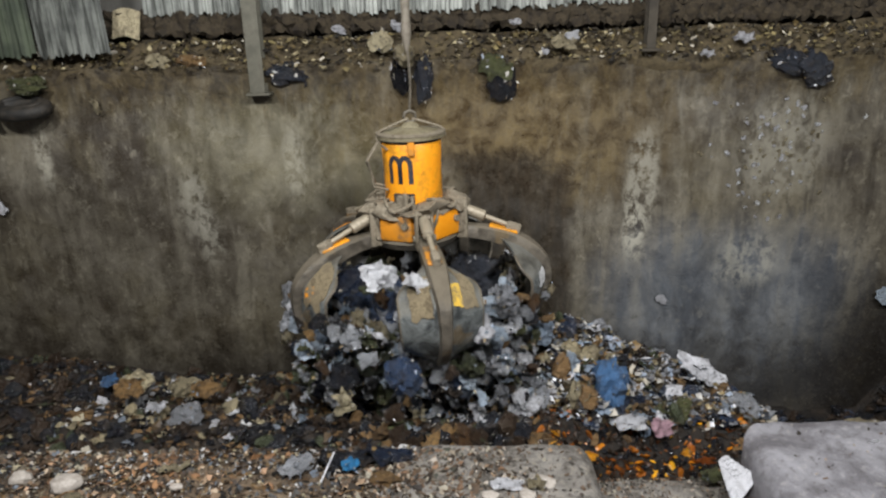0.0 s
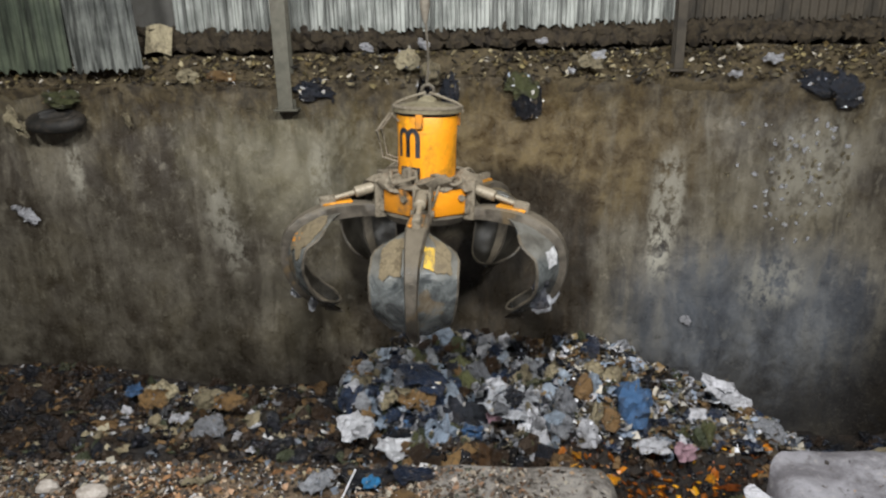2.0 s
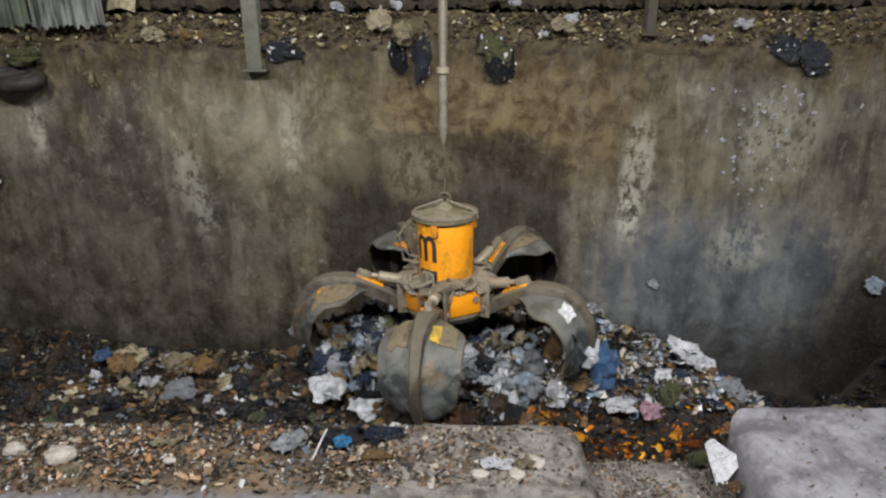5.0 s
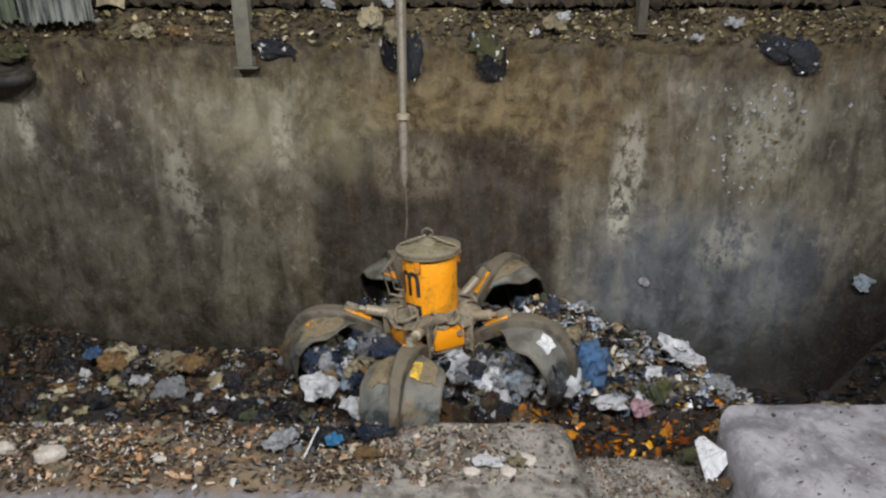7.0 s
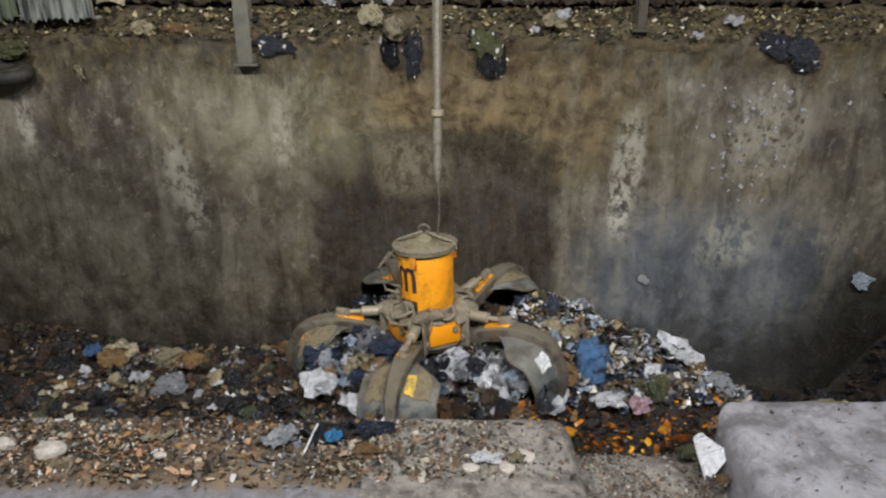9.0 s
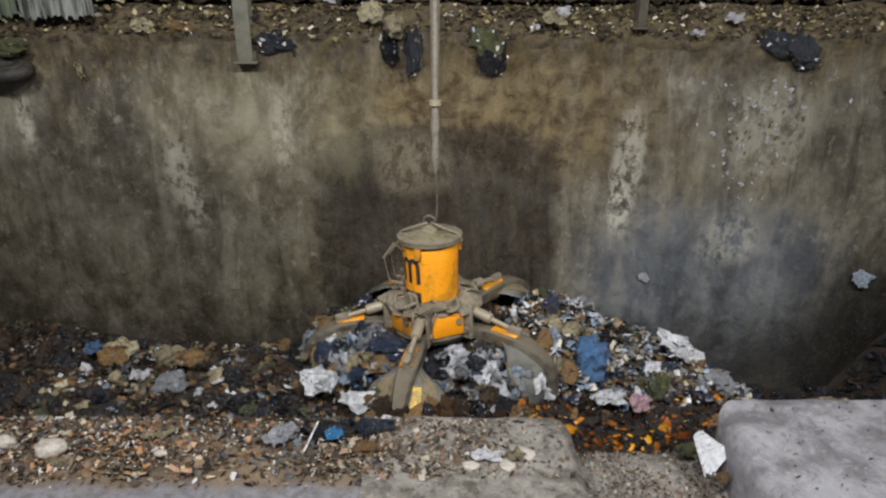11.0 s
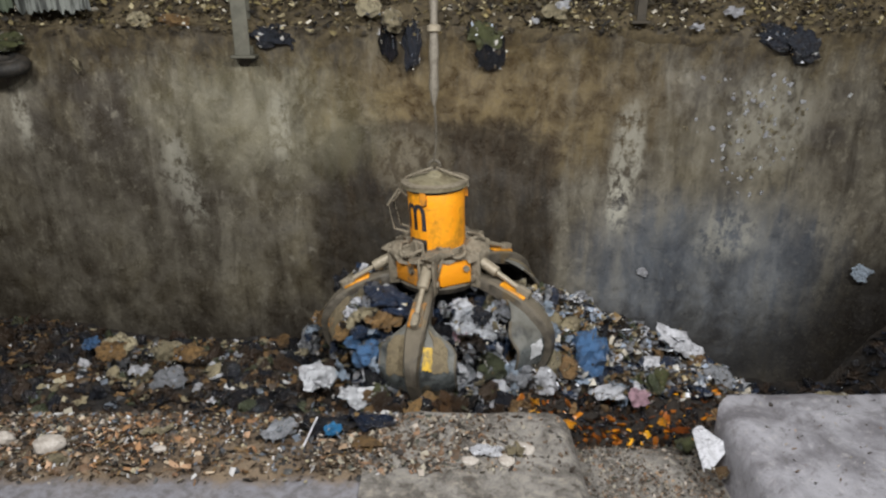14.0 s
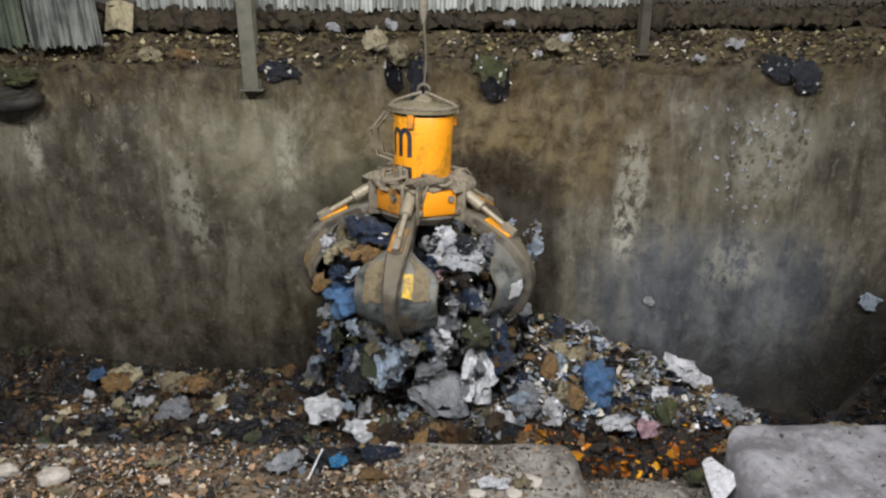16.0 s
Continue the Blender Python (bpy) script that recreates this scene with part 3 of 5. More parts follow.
def build_cladding():
    # upright sheets, and two that have come loose and hang lower at one end
    x, i = -5.5, 0
    while x < 13.5:
        w = 1.5
        t = thing("cladding_sheet", "weathered grey corrugated metal cladding sheet above the pit wall", "metal sheet", (x, WALL_Y + 0.26 + 0.012 * (i % 2), 6.34 + (0.06 if x > 0.5 else 0.0) + random.uniform(-0.04, 0.05)), "cladding sheets", "structure")
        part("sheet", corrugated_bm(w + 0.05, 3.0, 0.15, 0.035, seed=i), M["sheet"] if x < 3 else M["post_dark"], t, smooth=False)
        x += w
        i += 1
    for k, (x, z, lean, w) in enumerate(((-11.2, 5.75, 0.1, 1.85), (-9.35, 5.75, 0.15, 1.85), (-7.42, 5.74, 0.5, 1.1))):
        t = thing("cladding_sheet", "greenish corrugated metal sheet hanging loose over the ledge", "metal sheet", (x, WALL_Y - 0.12 - 0.06 * k, z), "loose cladding sheets", "structure")
        part("sheet", corrugated_bm(w, 3.2, 0.18, 0.04, lean=lean, seed=20 + k), M["sheet_green"] if k < 2 else M["sheet_dark"], t, smooth=False)
    for x, foot, wid in ((-3.46, 5.02, 0.27), (3.42, 5.6, 0.16)):
        t = thing("steel_post", "dull grey-brown steel post fixed to the pit wall", "post", (x, WALL_Y - 0.24, foot), "steel posts", "structure")
        bm = box_bm(-wid / 2, wid / 2, -0.02, 0.0, 0, 4.2, 0.004)
        add(bm, box_bm(-0.02, 0.02, 0.0, 0.2, 0, 4.2))
        add(bm, box_bm(-wid / 2, wid / 2, 0.2, 0.22, 0, 4.2, 0.004))
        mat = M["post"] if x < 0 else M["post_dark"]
        part("beam", bm, mat, t)
        part("base_plate", box_bm(-wid / 2 - 0.08, wid / 2 + 0.08, -0.04, 0.26, -0.05, 0, 0.01), mat, t)
    t = thing("roof_lamp", "grey flood lamp under the bunker ceiling", "lamp")
    bm = box_bm(-0.9, 0.9, -0.5, 0.5, 0.06, 0.3, 0.04)
    add(bm, box_bm(-0.04, 0.04, -0.04, 0.04, 0.3, 4.2))
    part("housing", bm, M["post"], t)
    for i, (at, to, watts) in enumerate(LAMPS):
        m = look(at, to) @ Matrix.Translation((0, 0, 0.05))
        if i:
            copy_thing(t, m)
        else:
            t.matrix_basis = m


# ---- the grab ----
ARMS = 5
HINGE = (0.70, -0.40)
ANCHOR = (0.60, -0.06)
LUG = (0.78, 0.22)
ARM = ((0.0, 0.0), (0.45, 0.1), (0.98, 0.09), (1.42, -0.14), (1.57, -0.58), (1.49, -1.0), (1.26, -1.3), (1.0, -1.48))


def build_grab():
    g = thing("orange_peel_grab", "orange five-armed hydraulic waste grab with grimy steel jaws", "grab")
    part("drum", lathe_bm([(0.40, -0.02), (0.435, 0.0), (0.435, 0.5), (0.45, 0.93), (0.44, 0.95), (0.41, 0.95)], 48), M["orange"], g, "orange painted motor housing")
    part("neck_seal", lathe_bm([(0.43, 0.945), (0.455, 0.95), (0.455, 0.985), (0.43, 0.99)], 48), M["black"], g)
    part("lid", lathe_bm([(0.47, 0.98), (0.51, 0.99), (0.515, 1.04), (0.49, 1.07), (0.34, 1.1), (0.2, 1.13), (0.12, 1.14)], 48), M["lid"], g, "dust-covered pale lid")
    part("lid_rim", lathe_bm([(0.5, 1.045), (0.525, 1.05), (0.525, 1.075), (0.5, 1.085)], 48), M["dusty"], g)
    part("hub", lathe_bm([(0.16, 1.13), (0.12, 1.18), (0.05, 1.22)], 20), M["lid"], g)
    # rope eye and bail bars over the lid
    part("shackle", tube_bm([(0.09 * math.cos(a), 0, 1.29 + 0.08 * math.sin(a)) for a in [2 * math.pi * i / 14 for i in range(14)]], 0.025, 8, True), M["rope"], g)
    for s in (-1, 1):
        part("lid_bar", tube_bm(smooth_path([(0.03 * s, 0, 1.26), (0.28 * s, -0.05, 1.18), (0.48 * s, -0.02, 1.09), (0.52 * s, -0.02, 0.98)]), 0.02, 8), M["dusty"], g)
    for a in (20, 140, 260):
        c, s = math.cos(radians(a)), math.sin(radians(a))
        m = Matrix.Rotation(radians(a), 4, "Z")
        part("lid_clip", box_bm(0.43, 0.5, -0.05, 0.05, 0.78, 1.02, 0.012, m=m), M["orange_worn"], g)
    # hose guard at the side of the drum
    guard = [(-0.40, -0.22, 0.86), (-0.52, -0.26, 0.98), (-0.71, -0.28, 0.72), (-0.62, -0.27, 0.34), (-0.42, -0.2, 0.26)]
    part("hose_guard", tube_bm(guard, 0.022, 8), M["dusty"], g, "bent pale steel hose guard")
    part("hose_guard", tube_bm([Vector(p) + Vector((0.03, 0.22, 0.0)) for p in guard], 0.022, 8), M["dusty"], g, "bent pale steel hose guard")
    # dark painted mark: arches on the drum's face
    bm = bmesh.new()
    for a0 in (-145, -124):
        path = []
        for i in range(25):
            u = i / 24
            if u < 0.3:
                q, h = 0.0, 0.36 + 0.26 * u / 0.3
            elif u > 0.7:
                q, h = 1.0, 0.36 + 0.26 * (1 - u) / 0.3
            else:
                v = (u - 0.3) / 0.4
                q, h = 0.5 - 0.5 * math.cos(v * math.pi), 0.62 + 0.13 * math.sin(v * math.pi)
            a = radians(a0 + 21 * q)
            path.append((a, h))
        ring = []
        for i, (a, h) in enumerate(path):
            (a1, h1), (a2, h2) = path[max(i - 1, 0)], path[min(i + 1, 24)]
            da, dh = (a2 - a1) * 0.44, h2 - h1
            ln = math.hypot(da, dh) or 1
            na, nh = -dh / ln, da / ln
            row = []
            for side in (-0.036, 0.036):
                aa, hh = a + na * side / 0.44, h + nh * side
                rr = (0.435 if hh < 0.5 else 0.435 + 0.015 * (hh - 0.5) / 0.43) + 0.004
                row.append((rr * math.cos(aa), rr * math.sin(aa), hh))
            ring.append([bm.verts.new(p) for p in row])
        for p, q in zip(ring, ring[1:]):
            bm.faces.new((p[0], p[1], q[1], q[0]))
    part("painted_mark", bm, M["ink"], g, "dark arched mark painted on the housing")
    # valve opening below the mark
    m = Matrix.Rotation(radians(-119), 4, "Z")
    part("opening", box_bm(0.405, 0.445, -0.16, 0.16, 0.02, 0.22, 0.01, m=m), M["black"], g, "black valve opening")
    bm = box_bm(0.42, 0.52, -0.1, 0.09, 0.0, 0.2, 0.02, m=m)
    add(bm, rod_bm((-0.2, -0.5, 0.0), (-0.22, -0.52, 0.24), 0.035))
    add(bm, rod_bm((-0.1, -0.52, -0.05), (-0.12, -0.53, 0.2), 0.028))
    part("valve_block", bm, M["dusty"], g, "dusty grey valve block")
    # collar, lower housing and hinge ring
    part("collar", lathe_bm([(0.43, -0.03), (0.475, -0.02), (0.475, 0.05), (0.43, 0.06)], 48), M["dusty"], g)
    part("lower_housing", lathe_bm([(0.3, -0.55), (0.42, -0.5), (0.46, -0.2), (0.42, 0.0)], 40), M["orange_worn"], g, "worn orange lower housing")
    part("hinge_ring", lathe_bm([(0.35, -0.62), (0.62, -0.6), (0.68, -0.5), (0.62, -0.42), (0.4, -0.4)], 40), M["steel"], g, "grey steel hinge ring")
    for k in range(ARMS):
        a = radians(-90 + 360 / ARMS * (k + 0.5))
        m = Matrix.Rotation(a, 4, "Z")
        bm = box_bm(0.36, 0.68, -0.27, 0.27, -0.46, -0.06, 0.05, 2, m)
        part("bracket", bm, M["orange"] if k in (0, 2) else M["orange_worn"], g, "orange box bracket between two arms")
        part("bracket_cap", box_bm(0.4, 0.69, -0.22, 0.25, -0.07, -0.03, 0.018, 1, m), M["dusty"], g)
        loop = [m @ Vector(p) for p in ((0.46, -0.2, 0.12), (0.62, -0.16, 0.14), (0.74, 0.0, 0.02), (0.7, 0.16, 0.06), (0.5, 0.22, 0.1))]
        part("hose", tube_bm(smooth_path(loop), 0.026, 8), M["dusty"], g, "dust-caked hydraulic hose")
        part("mud_clod", crumple_bm(50 + k, 2, (0.4, 0.5, 0.22), 0.6), M["dusty"], g, "clod of caked dirt").matrix_basis = m @ Matrix.Translation((0.52, -0.27, -0.02))
        part("bolt", rod_bm(m @ Vector((0.66, 0.17, -0.2)), m @ Vector((0.72, 0.17, -0.2)), 0.05), M["dusty"], g)
    arms = []
    for k in range(ARMS):
        a = -90 + 360 / ARMS * k
        m = Matrix.Rotation(radians(a), 4, "Z")
        for s in (-1, 1):
            part("hinge_cheek", box_bm(0.5, 0.82, 0.11 * s - 0.025, 0.11 * s + 0.025, -0.56, 0.04, 0.03, 2, m), M["dusty"], g)
        part("hinge_pin", rod_bm(m @ Vector((HINGE[0], -0.17, HINGE[1])), m @ Vector((HINGE[0], 0.17, HINGE[1])), 0.055), M["dusty"], g)
        part("hinge_pin", rod_bm(m @ Vector((ANCHOR[0], -0.17, ANCHOR[1])), m @ Vector((ANCHOR[0], 0.17, ANCHOR[1])), 0.055), M["dusty"], g)
        hose = [m @ Vector(p) for p in ((0.47, 0.2, 0.1), (0.62, 0.24, 0.06), (0.72, 0.2, -0.1), (0.66, 0.14, -0.3))]
        part("hose", tube_bm(smooth_path(hose), 0.022, 8), M["dusty"], g, "dust-caked hydraulic hose")
        arms.append(build_arm(g, k))
    return g, arms


def build_arm(g, k):
    path = [Vector((p[0], 0, p[1])) for p in smooth_path([(r, z) for r, z in ARM], 6)]
    n = len(path)
    rnd = random.Random(40 + k)

    def normal(i):
        d = path[min(i + 1, n - 1)] - path[max(i - 1, 0)]
        d.normalize()
        return Vector((-d.z, 0, d.x)), d

    # box-section spine, tapering to the claw
    bm = bmesh.new()
    rings = []
    for i, p in enumerate(path):
        u = i / (n - 1)
        w = 0.10 + 0.05 * math.sin(min(u * 2.4, 1) * math.pi) - 0.02 * smooth(0.4, 0.6, u) - 0.03 * smooth(0.75, 1.0, u)
        h = 0.09 + 0.03 * math.sin(math.pi * min(u * 1.25, 1)) - 0.04 * smooth(0.75, 1, u)
        nn, d = normal(i)
        ring = []
        for sy, sn in ((-1, -1), (1, -1), (1, -0.85), (1, 0.7), (0.8, 1), (-0.8, 1), (-1, 0.7), (-1, -0.85)):
            ring.append(bm.verts.new(p + nn * (h * (sn - 0.6)) + Vector((0, w * sy, 0))))
        rings.append(ring)
    for a, b in zip(rings, rings[1:]):
        for s in range(8):
            bm.faces.new((a[s], b[s], b[(s + 1) % 8], a[(s + 1) % 8]))
    bm.faces.new(rings[0])
    bm.faces.new(list(reversed(rings[-1])))
    spine = part("arm", bm, M["steel"], g, "scoured grey steel jaw arm")
    # hooded shovel plate either side of the spine: wide from the knee on, rounded towards the claw
    start = int(n * 0.14)

    def shell(u, v):
        i = min(start + u * (n - 1 - start), n - 1.001)
        lo, fr = int(i), i - int(i)
        p = path[lo].lerp(path[lo + 1], fr)
        nn, d = normal(lo)
        nn = nn.lerp(normal(lo + 1)[0], fr).normalized()
        half = 0.13 + 0.44 * smooth(0.03, 0.2, u)
        half = 0.09 + (half - 0.09) * math.sqrt(max(1 - clamp((u - 0.4) / 0.6) ** 1.9, 0.0))
        s = (v - 0.5) * 2
        dent = noise.noise(Vector((u * 6, v * 5, 3 * k))) * 0.035
        hood = 0.09 * (1 - 0.5 * u) + (0.05 * abs(s) + 0.17 * s * s) * smooth(0.0, 0.25, u) * (1 - 0.35 * u)
        return p + nn * (dent - hood) + Vector((0, s * half, 0)) + d * (0.05 * s * s)

    def crusted(name, u0, u1, v0, v1, material, label, seed, thick=0.01):
        """An uneven skin of paint, dirt or paper lying on the shell."""
        def f(u, v):
            w = Vector((u * 3, v * 3, seed))
            e = 0.35 * max(abs(u - 0.5), abs(v - 0.5))
            uu, vv = u + e * noise.noise(w), v + e * noise.noise(w + Vector((9, 4, 1)))
            a, b = u0 + (u1 - u0) * uu, v0 + (v1 - v0) * vv
            return Vector(shell(a, b)) + normal(int(start + a * (n - 1 - start)))[0] * 0.026
        part(name, sheet_bm(f, 7, 7, thick), material, spine, label)

    jaw = part("jaw_shell", sheet_bm(shell, 34, 18, 0.03), M["steel_dark"], spine, "dark scraped steel jaw shell, inside blackened to stand for shade")
    # inner faces take a near-black colour for the shade inside the jaws
    jaw.data.materials.append(M["inner_shade"])
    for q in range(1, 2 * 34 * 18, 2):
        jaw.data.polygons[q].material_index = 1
    rim = [shell(u / 30, 0.0) for u in range(4, 31)] + [shell(u / 30, 1.0) for u in range(30, 3, -1)]
    part("jaw_rim", tube_bm(rim, 0.024, 6), M["steel"], spine, "worn bright rim of the jaw")
    if k == 0:
        crusted("paint_patch", 0.2, 0.33, 0.62, 0.74, M["yellow"], "remaining yellow paint", 3)
        crusted("dirt_patch", 0.14, 0.38, 0.12, 0.38, M["caked"], "caked tan dirt on the jaw", 5, 0.02)
        crusted("dirt_patch", 0.13, 0.34, 0.74, 0.92, M["caked"], "caked tan dirt on the jaw", 6, 0.02)
    if k == 1:
        crusted("stuck_paper", 0.34, 0.44, 0.16, 0.36, FILMS["clean"], "white scrap of paper stuck to the jaw", 2)
        crusted("paint_patch", 0.04, 0.2, 0.62, 0.8, M["orange"], "remaining orange paint", 8)
    if k == 4:
        crusted("paint_patch", 0.24, 0.36, 0.66, 0.8, M["orange_worn"], "remaining orange paint", 11)
        crusted("dirt_patch", 0.12, 0.4, 0.64, 0.95, M["caked"], "caked tan dirt on the jaw", 12, 0.014)
    if k in (2, 3):
        crusted("dirt_patch", 0.1, 0.4, 0.2, 0.45, M["caked"], "caked tan dirt on the jaw", 20 + k, 0.016)
        crusted("paint_patch", 0.02, 0.16, 0.6, 0.85, M["orange_worn"], "remaining orange paint", 30 + k)
    i = int(n * 0.2)
    nn, d = normal(i)
    m = Matrix.Translation(path[i] + nn * 0.075) @ d.to_track_quat("X", "Z").to_matrix().to_4x4()
    part("paint_patch", box_bm(-0.2, 0.24, -0.12, 0.09, -0.05, -0.008, 0.014, 1, m), M["orange"] if k in (1, 2, 4) else M["orange_worn"], spine, "remaining orange paint")
    part("lug", box_bm(LUG[0] - 0.12, LUG[0] + 0.12, -0.06, 0.06, 0.0, LUG[1] + 0.07, 0.04, 2), M["dusty"], spine)
    part("claw_tip", rod_bm(path[-3], path[-1] + (path[-1] - path[-3]) * 1.6, 0.075, 8, 0.02), M["steel"], spine)
    if k in (1, 4):
        for r in range(3):
            q = Vector(shell(0.55 + 0.12 * r, 0.12 + 0.3 * r))
            snag = part("snagged_film", rag_bm(60 + 3 * k + r, 0.22, 0.4, 0.08, 6), FILMS["grey"] if r else FILMS["black"], spine, "torn film snagged on the jaw")
            snag.matrix_basis = Matrix.Translation(q) @ pose(0, 0, -0.1, 80, 20 * r, 30 * r)
    barrel = part("cylinder_barrel", lathe_bm([(0.055, -0.06), (0.085, 0.0), (0.085, 0.5), (0.06, 0.52)], 16), M["rod"], g, "pale dusty hydraulic cylinder")
    rod = part("piston_rod", lathe_bm([(0.04, 0.0), (0.04, 0.55)], 12), M["rod"], g, "pale steel piston rod")
    return spine, barrel, rod


def build_cable():
    c = thing("hoist_cable", "greasy twin hoist ropes with a pale cable sleeve", "cable")
    for s in (-1, 1):
        part("rope", tube_bm([(0.03 * s, 0, 1.95), (0.05 * s, 0, 2.4), (0.08 * s, 0, 9.0)], 0.018, 6), M["rope"], c)
    part("lower_rope", tube_bm(smooth_path([(0, 0, 0.0), (0.03, 0, 0.4), (0, 0, 1.0)]), 0.02, 6), M["rope"], c)
    part("sleeve", lathe_bm([(0.02, 0.85), (0.05, 0.95), (0.075, 1.1), (0.06, 1.4), (0.075, 1.6), (0.055, 1.95), (0.045, 2.4), (0.055, 2.7), (0.04, 3.4), (0.05, 3.9), (0.035, 4.6)], 10), M["sleeve"], c, "pale frayed cable sleeve")
    part("clamp", lathe_bm([(0.06, 1.88), (0.1, 1.9), (0.1, 1.97), (0.06, 1.99)], 12), M["rod"], c, "pale rope clamp")
    return c


# ---- waste ----
def crumple_bm(seed, sub=3, squash=(1, 1, 0.75), amount=0.35):
    bm = bmesh.new()
    bmesh.ops.create_icosphere(bm, subdivisions=sub, radius=0.5)
    o = Vector((seed * 3.7, seed * 1.3, seed * 2.1))
    for v in bm.verts:
        d = v.co.normalized()
        a = noise.fractal(d * 1.5 + o, 1.0, 2.0, 3)
        b = 1 - abs(noise.noise(d * 2.6 + o)) * 2.4
        c = 1 - abs(noise.noise(d * 5.5 + o)) * 2.4
        r = 0.5 * (1 + amount * (1.5 * a + 0.7 * b + 0.4 * c))
        v.co = Vector((d.x * squash[0], d.y * squash[1], d.z * squash[2])) * max(r, 0.08)
    return bm


def rag_bm(seed, w=1.0, h=0.75, fold=0.3, n=11):
    """A creased torn sheet of film or paper."""
    o = Vector((seed * 2.3, seed * 4.1, 7))

    def f(u, v):
        x, y = (u - 0.5) * w, (v - 0.5) * h
        q = Vector((x * 2.2, y * 2.2, seed))
        p = Vector((x * 6.5, y * 6.5, seed * 1.7))
        e = (abs(u - 0.5) + abs(v - 0.5)) * 1.2
        x2 = x * (1 - 0.25 * abs(v - 0.5)) + 0.22 * noise.noise(q + o) + 0.1 * e * noise.noise(p + o)
        y2 = y * (1 - 0.25 * abs(u - 0.5)) + 0.22 * noise.noise(q - o) + 0.1 * e * noise.noise(p - o)
        z = fold * (noise.noise(Vector((x * 3, y * 3, 0)) + o) + 0.7 * abs(noise.noise(Vector((x * 5, y * 5, 3)) + o)) + 0.45 * abs(noise.noise(Vector((x * 9, y * 9, 1)) + o)) + 0.2 * noise.noise(Vector((x * 17, y * 17, 5)) + o))
        return (x2, y2, z)

    return sheet_bm(f, n, n, 0.01)


def mesh_of(name, bm, flat=False):
    me = bpy.data.meshes.new(name)
    bm.to_mesh(me)
    bm.free()
    if not flat:
        me.polygons.foreach_set("use_smooth", [True] * len(me.polygons))
        me.set_sharp_from_angle(angle=radians(50))
    return me


def with_shreds(me, seed, count):
    """Small torn shreds clinging to a bag, film or lump; they take the mesh's second material."""
    rnd = random.Random(900 + seed)
    n0, p0 = len(me.vertices), len(me.polygons)
    verts = [tuple(v.co) for v in me.vertices]
    faces = [tuple(p.vertices) for p in me.polygons]
    for _ in range(count):
        v = me.vertices[rnd.randrange(n0)]
        at = v.co
        r = rnd.uniform(0.04, 0.12)
        e = Euler((rnd.uniform(-3, 3), rnd.uniform(-3, 3), rnd.uniform(-3, 3))).to_matrix()
        k = len(verts)
        b, c = r * rnd.uniform(0.25, 0.8), r * rnd.uniform(0.05, 0.3)
        for q in ((2 * r * rnd.uniform(0.4, 1), 0, c), (2 * r, b * rnd.uniform(0.5, 1.6), 0), (0.3 * r, 2 * b, -c), (r, b, c), (r, b, -c)):
            verts.append(tuple(at + e @ Vector(q)))
        ring = (v.index, k, k + 1, k + 2)
        for x, y in ((0, 1), (1, 2), (2, 3), (3, 0)):
            faces.append((ring[x], ring[y], k + 3))
            faces.append((ring[y], ring[x], k + 4))
    out = bpy.data.meshes.new(me.name)
    out.from_pydata(verts, [], faces)
    out.polygons.foreach_set("use_smooth", [q < p0 for q in range(len(faces))])
    out.polygons.foreach_set("material_index", [0 if q < p0 else 1 for q in range(len(faces))])
    out.set_sharp_from_angle(angle=radians(45))
    return out


BAGS = [with_shreds(mesh_of("rubbish_bag", crumple_bm(i, 3, (1, 1, 0.8), 0.42)), i, 26) for i in range(10)]
RAGS = [with_shreds(mesh_of("plastic_film", rag_bm(i, n=14)), 20 + i, 16) for i in range(10)]
CLEAN = [mesh_of("plastic_sheet", rag_bm(i, n=18, fold=0.36)) for i in range(6)]
CHUNKS = [with_shreds(mesh_of("waste_lump", crumple_bm(i, 2, (1, 0.75, 0.5), 0.75)), 40 + i, 8) for i in range(8)]
SMALL = {
    "bag": [mesh_of("small_bag", crumple_bm(i + 30, 2, (1, 1, 0.8), 0.45), True) for i in range(8)],
    "rag": [mesh_of("small_rag", rag_bm(i + 30, n=6), True) for i in range(10)],
    "lump": [mesh_of("small_lump", crumple_bm(i + 30, 1, (1, 0.75, 0.5), 0.6), True) for i in range(8)],
}
BASES = {"bag": BAGS, "rag": RAGS, "lump": CHUNKS}
COLOUR_WORDS = {"black": "black", "navy": "dark blue", "grey": "grey", "white": "soiled white", "blue": "blue", "bright_blue": "bright blue", "pale_blue": "pale blue", "brown": "brown", "card": "light brown", "orange": "orange", "green": "green", "cream": "cream", "pink": "pink", "clean": "white"}
